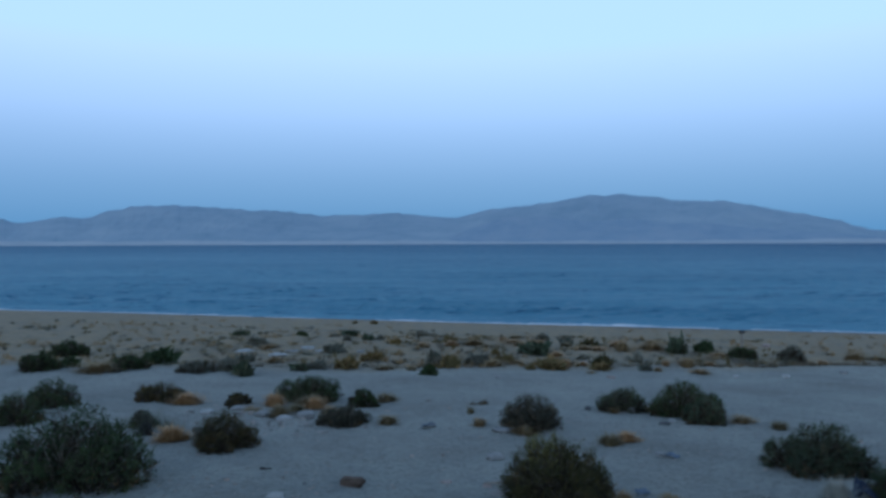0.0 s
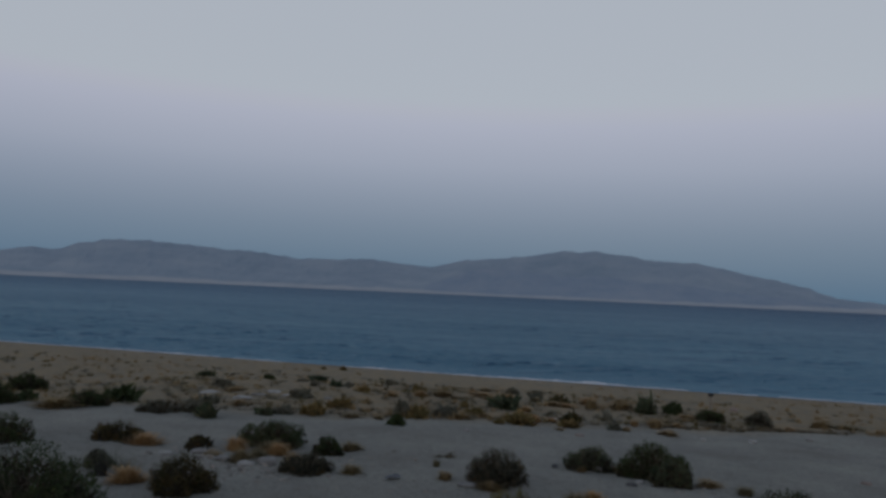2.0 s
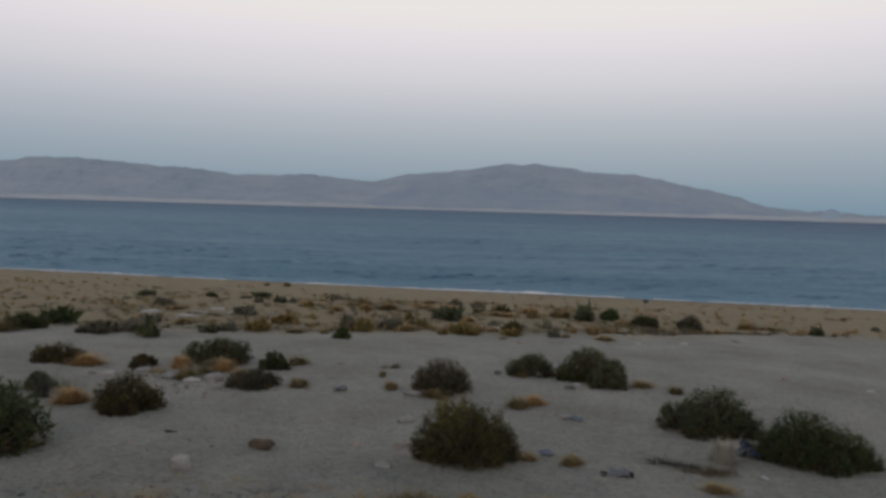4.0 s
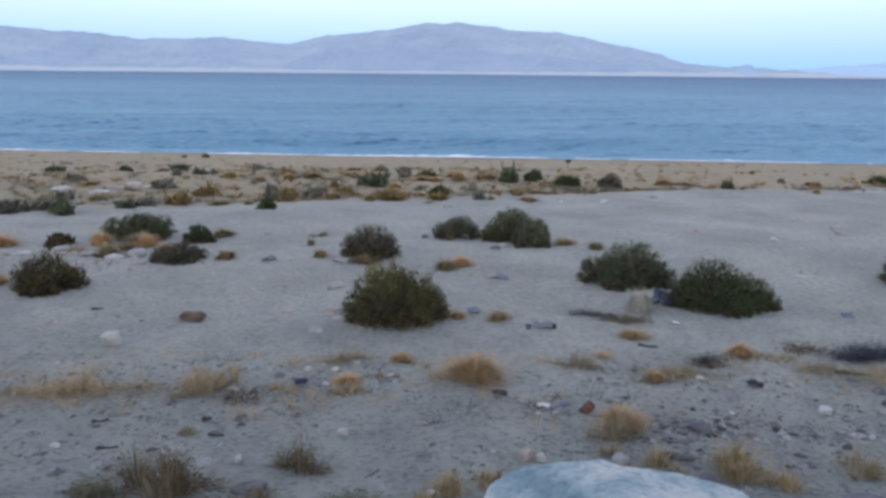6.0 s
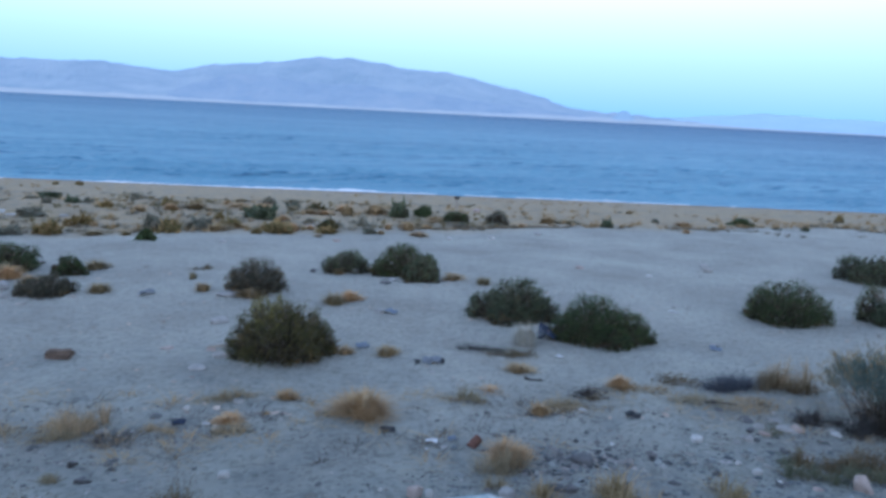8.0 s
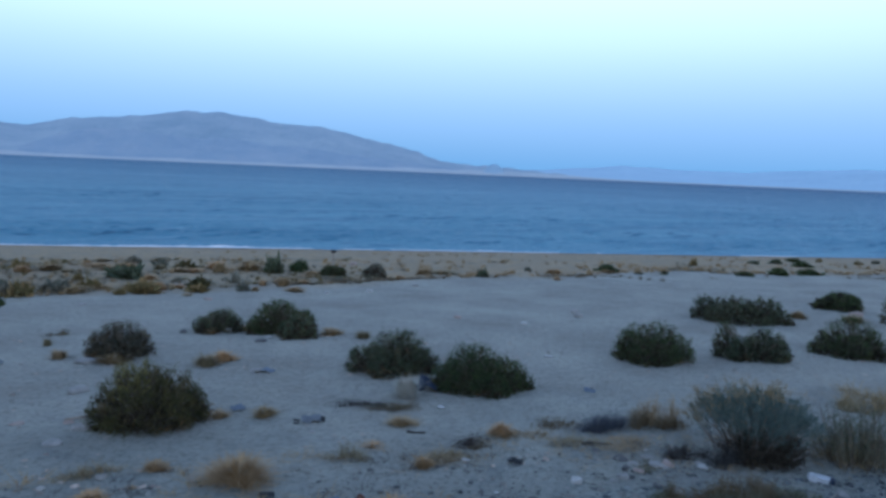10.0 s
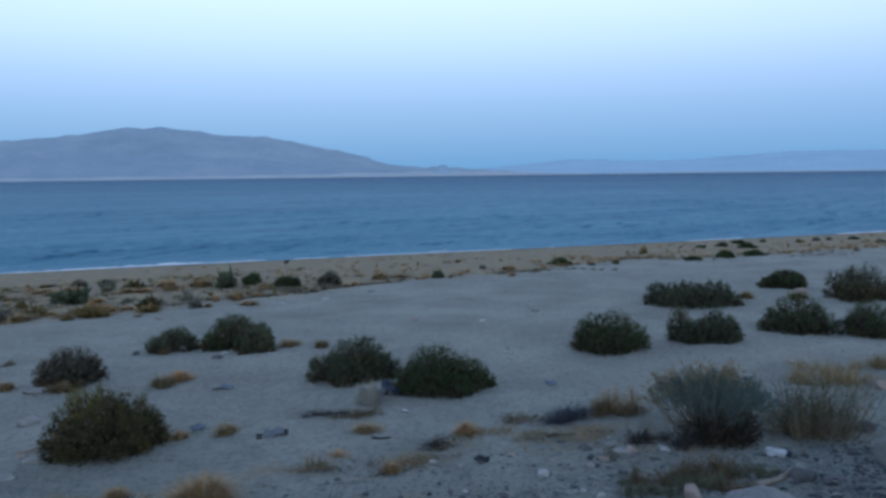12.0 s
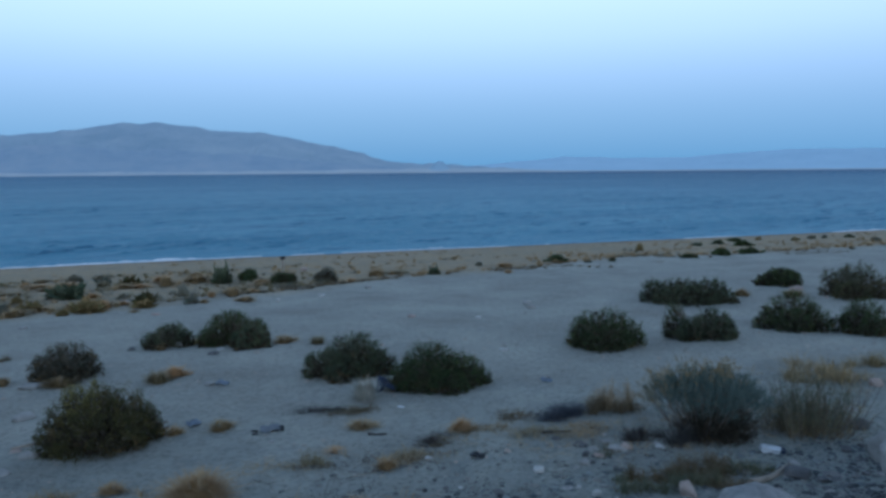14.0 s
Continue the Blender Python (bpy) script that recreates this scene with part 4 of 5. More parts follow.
plant("green", 17.03, 22.44, 0.30, 0.16)
plant("green", 20.12, 21.43, 0.68, 0.28)
plant("green", 21.60, 19.88, 0.26, 0.13)
plant("green", 20.66, 20.29, 0.42, 0.11)
plant("olive", 27.44, 23.59, 0.43, 0.24)
plant("green", 24.87, 18.71, 0.79, 0.18)
plant("green", 26.55, 18.54, 0.82, 0.28)
plant("green", 28.31, 18.34, 0.79, 0.24)
plant("green", 32.13, 23.84, 0.47, 0.15)
plant("green", 33.94, 23.86, 0.63, 0.21)
plant("green", 35.74, 24.07, 0.71, 0.22)
plant("green", 33.30, 21.97, 0.74, 0.23)
plant("green", 38.25, 24.25, 0.45, 0.16)
plant("green", 39.63, 22.89, 0.51, 0.19)
plant("green", 41.09, 22.77, 0.52, 0.19)
plant("green", 41.32, 22.17, 0.38, 0.16)
plant("green", 42.45, 21.36, 0.51, 0.16)
plant("grey", 39.74, 18.65, 0.52, 0.17)
plant("green", 32.56, 16.24, 0.29, 0.10)
plant("olive", 2.86, 19.51, 0.69, 0.25)
plant("olive", 1.81, 20.50, 0.56, 0.19)
plant("straw", -1.10, 14.11, 0.42, 0.21)
plant("tan", -3.05, 13.30, 0.36, 0.28)
plant("tan", -2.30, 13.15, 0.34, 0.26)
plant("straw", -2.60, 12.90, 0.30, 0.16)
plant("tan", -1.95, 12.75, 0.28, 0.16)
plant("tanweed", -3.30, 12.70, 0.40, 0.14)
plant("brown", -3.62, 12.95, 0.30, 0.16)
plant("straw", -2.46, 13.40, 0.39, 0.25)
plant("straw", -2.76, 12.38, 0.32, 0.27)
plant("straw", -0.90, 11.81, 0.31, 0.18)
plant("straw", -2.24, 13.69, 0.30, 0.18)
plant("straw", 1.24, 11.17, 0.37, 0.19)
plant("straw", 3.04, 13.22, 0.25, 0.15)
plant("tan", 3.72, 13.24, 0.30, 0.13)
plant("straw", 2.37, 10.52, 0.31, 0.22)
plant("grass_tan", 2.66, 10.71, 0.35, 0.19)
plant("straw", 4.83, 11.91, 0.36, 0.16)
plant("straw", 5.22, 11.45, 0.27, 0.16)
plant("straw", 0.47, 12.86, 0.14, 0.16)
plant("brownweed", 0.66, 13.78, 0.34, 0.11)
plant("straw", 0.57, 11.69, 0.23, 0.16)
plant("tan", 1.93, 7.89, 0.20, 0.12)
plant("tan", 2.38, 7.72, 0.25, 0.15)
plant("tan", 1.31, 7.60, 0.12, 0.09)
plant("tanweed", 0.54, 6.52, 0.42, 0.13)
plant("tan", 1.04, 6.44, 0.20, 0.12)
plant("tan", 1.59, 5.86, 0.46, 0.25)
plant("tanweed", 1.33, 5.95, 0.20, 0.07)
plant("tanweed", 2.65, 6.02, 0.36, 0.17)
plant("tan", 2.98, 6.22, 0.22, 0.06)
plant("tan", 0.79, 6.03, 0.09, 0.05)
plant("tan", 0.48, 5.90, 0.22, 0.10)
plant("tan", 3.54, 6.71, 0.29, 0.12)
plant("silver", 4.18, 7.85, 0.36, 0.33)
plant("brownweed", 3.98, 7.38, 0.36, 0.10)
plant("brownweed", 3.71, 7.31, 0.52, 0.10)
plant("tan", 4.24, 5.88, 0.23, 0.16)
plant("brownweed", 4.95, 5.88, 0.55, 0.12)
plant("brownweed", 5.78, 5.36, 0.52, 0.26)
plant("tanweed", 5.98, 5.44, 0.55, 0.36)
plant("tanweed", 4.78, 5.28, 0.50, 0.11)
plant("tanweed", 5.16, 5.10, 0.52, 0.10)
plant("tan", 3.15, 5.51, 0.18, 0.13)
plant("tanweed", 3.51, 5.62, 0.29, 0.06)
plant("brownweed", 3.87, 5.71, 0.21, 0.05)
plant("tanweed", -2.24, 6.29, 0.26, 0.11)
plant("tanweed", -1.73, 6.13, 0.60, 0.25)
plant("tanweed", -1.25, 6.13, 0.46, 0.08)
plant("tanweed", -0.70, 6.02, 0.37, 0.26)
plant("tanweed", -0.57, 6.12, 0.28, 0.30)
plant("tanweed", -0.05, 5.82, 0.26, 0.08)
plant("dark", -0.26, 5.72, 0.52, 0.05)
plant("tanweed", -0.77, 5.90, 0.28, 0.11)
plant("tanweed", -0.73, 5.10, 0.10, 0.09)
plant("brownweed", -0.71, 4.01, 0.59, 0.30)
plant("greenweed", -1.11, 4.06, 0.28, 0.16)
plant("brownweed", 0.03, 4.25, 0.33, 0.27)
plant("tan", 2.44, 4.70, 0.31, 0.20)
plant("tanweed", 2.30, 4.52, 0.34, 0.20)
plant("tanweed", 2.16, 4.26, 0.18, 0.13)
plant("tallgrass", 2.75, 3.76, 0.41, 0.28)
plant("tallgrass", 2.91, 3.60, 0.33, 0.18)
plant("tallgrass", 2.34, 3.97, 0.30, 0.17)
plant("tallgrass", 3.60, 3.61, 0.32, 0.17)
plant("tallgrass", 0.81, 3.72, 0.26, 0.16)
plant("tallgrass", 1.14, 3.85, 0.21, 0.10)
plant("greenweed", 4.62, 4.07, 0.17, 0.13)
plant("tallgrass", 9.43, 5.32, 0.75, 0.26)
plant("tallgrass", 9.38, 4.62, 0.70, 0.28)
plant("tallgrass", 9.13, 4.87, 0.70, 0.26)
plant("tallgrass", 8.85, 4.95, 0.60, 0.24)
plant("tallgrass", 10.29, 4.71, 0.60, 0.28)
plant("brownweed", 4.74, 3.86, 0.37, 0.21)
plant("brownweed", 5.05, 3.84, 0.43, 0.25)
plant("greenweed", 5.04, 3.62, 0.37, 0.18)
plant("brownweed", 5.39, 3.72, 0.46, 0.20)
plant("greenweed", 4.73, 3.68, 0.32, 0.18)
plant("brownweed", 5.14, 3.42, 0.29, 0.16)
plant("greenweed", 4.50, 3.83, 0.32, 0.17)
plant("greenweed", 5.60, 3.57, 0.38, 0.16)
plant("straw", 15.65, 10.32, 0.35, 0.23)
plant("straw", 16.40, 9.45, 0.48, 0.19)
plant("tan", -3.86, 10.50, 0.44, 0.26)
plant("tan", -4.74, 13.54, 0.52, 0.26)
plant("tan", -8.09, 17.33, 0.93, 0.27)
plant("dark", -4.35, 10.71, 0.25, 0.30)
plant("dark", 3.50, 7.63, 0.52, 0.07)
plant("dark", 3.90, 5.82, 0.42, 0.11)
plant("tanweed", 3.58, 5.48, 0.58, 0.08)
plant("tanweed", 4.42, 5.74, 0.46, 0.06)
plant("dark", 5.47, 4.62, 0.42, 0.20)
plant("dark", 5.72, 4.30, 0.50, 0.22)
plant("tanweed", 0.46, 5.66, 0.26, 0.12)
plant("greenweed", 4.98, 4.58, 0.38, 0.05)
plant("greenweed", 0.30, 3.62, 0.34, 0.12)
plant("brownweed", -0.30, 3.70, 0.30, 0.14)
plant("tan", -4.67, 20.47, 0.47, 0.17)
plant("straw", -1.51, 19.01, 0.50, 0.17)
plant("straw", -0.82, 18.90, 0.26, 0.15)
plant("tan", -5.59, 23.70, 0.59, 0.16)
plant("tan", -0.67, 24.81, 0.49, 0.15)
plant("tan", 6.65, 20.25, 0.41, 0.21)
plant("tan", 3.18, 20.14, 0.39, 0.25)
plant("pale", 5.53, 20.96, 0.27, 0.42)
plant("straw", 6.17, 20.66, 0.27, 0.13)
plant("straw", 7.26, 20.96, 0.27, 0.14)
plant("tan", 6.00, 25.21, 0.62, 0.34)
plant("tan", 7.23, 25.70, 0.55, 0.23)
plant("tan", 3.44, 26.29, 0.40, 0.20)
plant("tan", 2.56, 26.86, 0.92, 0.16)
plant("straw", 1.71, 24.96, 0.57, 0.15)
plant("straw", 1.26, 20.14, 0.41, 0.12)
plant("tan", 10.64, 20.67, 0.35, 0.18)
plant("tan", 12.21, 21.91, 0.56, 0.26)
plant("straw", 12.86, 21.65, 0.93, 0.17)
plant("tan", 17.61, 21.59, 0.67, 0.24)
plant("tan", 15.57, 18.91, 0.26, 0.16)
plant("tan", 18.94, 26.81, 0.33, 0.17)
plant("tan", 2.73, 22.76, 0.41, 0.20)
plant("olive", 2.27, 19.22, 0.31, 0.15)
plant("straw", 4.83, 28.89, 0.61, 0.16)
plant("grey", 5.19, 19.02, 0.41, 0.17)
plant("tan", 2.24, 27.58, 0.35, 0.22)
plant("tan", 3.39, 22.08, 0.40, 0.19)
plant("straw", 1.99, 20.31, 0.46, 0.17)
plant("grey", 3.81, 28.28, 0.60, 0.24)
plant("tan", 5.50, 18.91, 0.22, 0.14)
plant("straw", 3.75, 18.67, 0.28, 0.09)
plant("straw", 2.83, 28.84, 0.62, 0.17)
plant("straw", 6.59, 20.18, 0.27, 0.19)
plant("tan", 7.94, 21.51, 0.44, 0.11)
plant("olive", 1.56, 22.29, 0.36, 0.16)
plant("straw", 1.49, 24.97, 0.43, 0.14)
plant("straw", 2.62, 20.58, 0.25, 0.16)
plant("tan", 3.22, 26.54, 0.42, 0.20)
plant("olive", 1.60, 21.33, 0.27, 0.14)
plant("straw", 2.71, 25.77, 0.53, 0.19)
plant("grey", 4.04, 21.39, 0.31, 0.15)
plant("tan", 8.31, 22.32, 0.58, 0.22)
plant("olive", 4.13, 19.32, 0.43, 0.16)
plant("straw", 6.45, 18.55, 0.46, 0.14)
plant("tan", 1.31, 19.99, 0.63, 0.23)
plant("tan", 3.30, 19.94, 0.32, 0.25)
plant("olive", 2.80, 19.41, 0.51, 0.23)
plant("tan", 3.84, 20.30, 0.29, 0.15)
plant("tan", 6.52, 19.69, 0.38, 0.32)
plant("tan", 5.98, 19.85, 0.24, 0.20)
plant("tan", 5.77, 23.81, 0.41, 0.39)
plant("tan", 0.29, 24.93, 0.48, 0.26)
plant("straw", 1.06, 25.62, 0.69, 0.23)
plant("tan", 6.97, 24.61, 0.80, 0.27)
plant("straw", 4.23, 25.33, 0.47, 0.24)
plant("tan", 5.08, 24.02, 0.51, 0.17)
plant("tan", -0.65, 23.99, 0.38, 0.20)
plant("tan", 7.29, 20.27, 0.39, 0.15)
plant("straw", 4.59, 24.19, 0.64, 0.22)


# ---------------------------------------------------------------- stones
def stone_mesh(name, w, d, h, mat, points=16):
    """An angular stone: the hull of scattered points, worn at the edges, its foot below ground."""
    q = rng.normal(size=(points, 3))
    q = unit(q) * rng.uniform(0.8, 1.0, (points, 1))
    q = np.sign(q) * np.abs(q) ** 0.75 * np.array([w * 0.5, d * 0.5, h * 0.62]) + np.array([0, 0, h * 0.33])
    bm = bmesh.new()
    for c in q.tolist():
        bm.verts.new(c)
    made = bmesh.ops.convex_hull(bm, input=bm.verts)
    bmesh.ops.delete(bm, geom=[g for g in made["geom_interior"] if isinstance(g, bmesh.types.BMVert)], context="VERTS")
    if w > 0.07:
        bmesh.ops.bevel(bm, geom=bm.edges[:], offset=w * 0.035, segments=1, affect="EDGES", profile=0.6)
    me = bpy.data.meshes.new(name)
    bm.to_mesh(me)
    bm.free()
    me.materials.append(mat)
    return new(name, me)


def rounded_box(name, w, d, h, mat, parent, at=(0, 0, 0), soft=0.008):
    bm = bmesh.new()
    bmesh.ops.create_cube(bm, size=1.0)
    for v in bm.verts:
        v.co = Vector((v.co.x * w + at[0], v.co.y * d + at[1], (v.co.z + 0.5) * h + at[2]))
    bmesh.ops.subdivide_edges(bm, edges=bm.edges[:], cuts=2, use_grid_fill=True)
    for v in bm.verts:
        v.co += 0.012 * Vector((noise.noise(v.co * 18), noise.noise(v.co * 18 + Vector((5, 0, 0))), 0.6 * noise.noise(v.co * 18 + Vector((0, 7, 0)))))
    bmesh.ops.bevel(bm, geom=[e for e in bm.edges if e.calc_face_angle(0) > 0.8], offset=soft, segments=2, affect="EDGES")
    me = bpy.data.meshes.new(name)
    bm.to_mesh(me)
    bm.free()
    me.materials.append(mat)
    ob = new(name, me)
    ob.parent = parent
    return ob


STONE_LABEL = {"white": "white angular stone on sand", "pale": "pale grey weathered stone on sand", "pinkish": "pinkish tan stone on gravel",
               "dark": "dark grey stone on gravel", "purple": "dark purplish boulder among dry grass", "clod": "brown crumbling clod of earth"}


def rock(kind, x, y, w, h):
    w, h = w * 0.92, h * 0.85
    if kind == "clod":
        ob = rounded_box("clod", w, w * 0.6, h, ROCK[kind], None, soft=0.02)
    else:
        ob = stone_mesh("stone", w, w * rng.uniform(0.6, 0.9), h, ROCK[kind], 34 if w > 0.2 else 16)
    ob.matrix_basis = Matrix.Translation((x, y, float(ground_z(x, y)) - 0.01)) @ Matrix.Rotation(rng.uniform(-0.4, 0.4) + math.atan2(-x, y), 4, "Z")
    tagged(ob, STONE_LABEL[kind], "stone", "stones on the beach")


rock("white", -1.73, 7.51, 0.25, 0.20)
rock("white", 0.36, 4.89, 0.11, 0.09)
rock("clod", -1.04, 8.32, 0.27, 0.12)
rock("white", -0.34, 4.46, 0.06, 0.09)
rock("pale", -0.28, 4.99, 0.07, 0.04)
rock("pale", -0.47, 4.83, 0.05, 0.03)
rock("pale", -0.75, 4.78, 0.15, 0.03)
rock("pale", -1.27, 4.17, 0.16, 0.05)
rock("white", -1.58, 5.05, 0.08, 0.06)
rock("pale", 0.60, 6.37, 0.10, 0.08)
rock("white", 0.31, 5.91, 0.10, 0.04)
rock("white", 1.60, 4.16, 0.07, 0.10)
rock("dark", 2.96, 4.49, 0.22, 0.09)
rock("pale", 4.18, 4.65, 0.14, 0.06)
rock("white", 4.18, 3.98, 0.11, 0.07)
rock("pale", 4.59, 4.51, 0.16, 0.07)
rock("purple", 3.18, 3.12, 0.31, 0.13)
rock("pale", 0.67, 9.67, 0.30, 0.12)
rock("pale", 0.31, 7.62, 0.22, 0.07)
rock("pale", 0.58, 8.05, 0.22, 0.09)
rock("pale", 0.88, 11.31, 0.40, 0.09)
rock("pale", -2.35, 12.45, 0.40, 0.14)
rock("pale", -3.56, 12.80, 0.36, 0.11)
rock("pinkish", 8.05, 12.95, 0.23, 0.08)
rock("pale", 11.28, 13.00, 0.24, 0.15)
rock("white", 8.97, 11.86, 0.17, 0.08)
rock("white", 7.31, 8.98, 0.20, 0.07)
rock("pale", 2.14, 4.11, 0.17, 0.10)
rock("dark", 2.53, 4.12, 0.16, 0.09)
rock("dark", 2.60, 4.05, 0.12, 0.09)
rock("dark", 2.62, 13.38, 0.17, 0.09)
rock("dark", 3.53, 11.75, 0.23, 0.08)
rock("pale", 2.86, 9.75, 0.19, 0.08)
rock("white", 3.73, 12.02, 0.16, 0.08)
rock("pale", 3.36, 13.17, 0.17, 0.15)
rock("pale", 6.40, 6.98, 0.18, 0.07)
rock("pinkish", 11.30, 25.85, 0.34, 0.21)
rock("white", 7.22, 18.20, 0.21, 0.09)
rock("white", 8.43, 18.16, 0.24, 0.12)
rock("pale", -2.57, 22.88, 0.33, 0.10)
rock("pale", -4.71, 23.07, 0.58, 0.11)
rock("white", -3.90, 23.19, 0.33, 0.10)
rock("white", 3.94, 20.64, 0.26, 0.10)
rock("pale", 1.28, 17.11, 0.24, 0.08)
rock("pinkish", 4.04, 17.75, 0.28, 0.08)
rock("pale", 10.19, 18.77, 0.26, 0.10)
rock("pinkish", 5.14, 4.55, 0.20, 0.09)
rock("pale", 5.11, 4.75, 0.17, 0.07)
rock("white", 4.13, 4.61, 0.14, 0.08)
rock("pinkish", 4.70, 3.51, 0.20, 0.18)
rock("dark", 5.80, 3.25, 0.26, 0.12)
rock("dark", 7.43, 3.56, 0.24, 0.14)
rock("dark", 7.30, 3.66, 0.17, 0.10)
rock("pale", 6.68, 2.93, 0.38, 0.34)
rock("white", 5.41, 4.35, 0.15, 0.04)
rock("white", 8.04, 3.93, 0.17, 0.09)
rock("pinkish", 16.98, 9.75, 0.41, 0.22)
rock("pale", 10.77, 12.28, 0.25, 0.15)
rock("pale", 4.87, 4.68, 0.13, 0.07)
rock("pale", 4.76, 4.05, 0.12, 0.08)
rock("dark", 4.77, 5.07, 0.12, 0.04)
rock("pale", 9.00, 4.88, 0.10, 0.13)
rock("pinkish", 9.18, 4.22, 0.20, 0.15)
rock("white", -6.17, 22.74, 0.70, 0.14)
rock("white", -4.90, 21.72, 0.66, 0.17)
rock("white", -4.37, 23.80, 0.55, 0.15)
rock("dark", 4.75, 4.29, 0.05, 0.04)
rock("dark", 4.77, 4.67, 0.08, 0.04)
rock("pale", 5.48, 4.44, 0.13, 0.03)
rock("white", 4.23, 3.80, 0.07, 0.03)
rock("pinkish", 4.41, 3.62, 0.11, 0.04)
rock("dark", 3.63, 3.83, 0.10, 0.04)
rock("dark", 3.44, 4.00, 0.12, 0.04)
rock("pale", 4.07, 4.19, 0.13, 0.03)
rock("dark", 3.11, 4.29, 0.08, 0.03)
rock("dark", 2.86, 4.67, 0.10, 0.05)
rock("pale", 3.12, 4.61, 0.08, 0.04)
rock("pale", 4.47, 4.50, 0.12, 0.03)
rock("dark", 5.44, 4.76, 0.08, 0.03)
rock("white", 3.55, 5.47, 0.13, 0.03)
rock("white", 1.88, 5.04, 0.08, 0.03)
rock("pale", 2.03, 5.02, 0.08, 0.04)
rock("dark", 1.86, 4.31, 0.07, 0.02)
rock("white", 5.26, 4.92, 0.07, 0.03)
rock("pale", 4.41, 4.18, 0.06, 0.02)
rock("dark", 2.80, 3.97, 0.13, 0.06)
rock("dark", -0.62, 5.36, 0.06, 0.04)
rock("dark", -0.54, 5.09, 0.10, 0.03)
rock("dark", 0.07, 4.98, 0.04, 0.02)
rock("dark", 0.43, 4.36, 0.06, 0.02)
rock("dark", 1.13, 4.18, 0.04, 0.03)
rock("dark", 1.52, 4.67, 0.05, 0.02)
rock("dark", 0.06, 5.57, 0.05, 0.03)
rock("dark", 0.19, 5.59, 0.07, 0.02)
rock("dark", -0.17, 6.52, 0.07, 0.02)
rock("dark", -1.56, 8.26, 0.08, 0.03)
rock("pale", -0.19, 4.83, 0.05, 0.02)
rock("dark", -0.67, 4.83, 0.04, 0.01)
rock("white", -0.48, 4.79, 0.03, 0.03)
rock("dark", 0.71, 5.03, 0.07, 0.02)
rock("dark", 0.95, 4.56, 0.07, 0.03)
rock("pinkish", 0.95, 6.00, 0.07, 0.03)
rock("pale", -0.84, 5.67, 0.08, 0.02)
rock("dark", 5.37, 4.67, 0.08, 0.06)
rock("pale", 5.08, 4.57, 0.23, 0.06)
rock("pinkish", 4.82, 4.56, 0.13, 0.06)
rock("dark", 4.85, 4.84, 0.19, 0.05)
rock("dark", 3.94, 5.20, 0.15, 0.04)
rock("dark", 3.51, 5.16, 0.05, 0.03)
rock("white", 4.14, 4.13, 0.07, 0.05)
rock("white", 3.38, 4.71, 0.06, 0.04)
rock("white", 7.97, 3.97, 0.11, 0.05)
rock("white", 8.15, 3.99, 0.09, 0.04)
rock("white", 9.35, 5.09, 0.09, 0.07)
rock("dark", 6.65, 3.28, 0.11, 0.10)
rock("pale", 6.78, 3.83, 0.09, 0.04)
rock("pale", 6.03, 3.40, 0.18, 0.06)
rock("pale", 5.12, 4.73, 0.07, 0.05)
rock("dark", 4.71, 4.62, 0.09, 0.06)
rock("dark", 4.73, 4.25, 0.12, 0.04)
rock("dark", 7.72, 3.68, 0.12, 0.05)
rock("dark", 6.94, 3.27, 0.13, 0.06)
rock("dark", 5.83, 3.04, 0.11, 0.07)
rock("dark", 6.21, 2.89, 0.10, 0.06)
rock("pinkish", 3.88, 2.94, 0.43, 0.23)
rock("dark", -0.25, 3.95, 0.26, 0.07)
rock("dark", 2.32, 3.75, 0.20, 0.10)
rock("purple", 2.50, 3.66, 0.17, 0.09)
rock("white", 0.80, 3.78, 0.16, 0.05)
rock("pale", -0.55, 4.46, 0.20, 0.04)
rock("pale", -1.42, 3.92, 0.20, 0.05)
rock("pale", 2.62, 6.90, 0.09, 0.04)
rock("pinkish", 0.50, 8.35, 0.16, 0.06)
rock("pinkish", 0.02, 8.60, 0.20, 0.05)
rock("white", -2.62, 12.15, 0.34, 0.12)
rock("pale", -3.05, 12.35, 0.28, 0.12)
rock("white", -4.02, 12.55, 0.30, 0.10)
rock("pale", -1.98, 11.95, 0.24, 0.09)


def boulder(name, x, y, top, w, d, turn, mat, seed, faces, label):
    """A large weathered block: blunt faces, a rounded crown, pits and cracks."""
    bm = bmesh.new()
    bmesh.ops.create_icosphere(bm, subdivisions=6, radius=1.0)
    foot = float(ground_z(x, y)) - 0.12
    h = top - foot
    off = Vector((seed * 3.1, seed * 1.7, seed * 0.9))
    cuts = [(Vector(q).normalized(), lim) for q, lim in faces]
    for v in bm.verts:
        c = v.co.copy()
        n = 0.20 * noise.noise(c * 0.9 + off) + 0.09 * noise.noise(c * 2.1 + off) + 0.035 * noise.fractal(c * 5 + off, 0.8, 2.1, 4)
        r = Vector([math.copysign(abs(t) ** 0.8, t) for t in c]) * (1 + n)
        for q, lim in cuts:
            over = r.dot(q) - lim
            if over > 0:
                r -= q * over * 0.86
        v.co = Vector((r.x * w * 0.5, r.y * d * 0.5, h * (0.5 + 0.52 * r.z)))
    peak = max(v.co.z for v in bm.verts)
    for v in bm.verts:
        v.co.z *= h / peak
    me = bpy.data.meshes.new(name)
    bm.to_mesh(me)
    bm.free()
    me.materials.append(mat)
    me.polygons.foreach_set("use_smooth", [True] * len(me.polygons))
    ob = new(name, me)
    ob.matrix_basis = Matrix.Translation((x, y, foot)) @ Matrix.Rotation(radians(turn), 4, "Z")
    return tagged(ob, label, "boulder", "boulders on the bank")


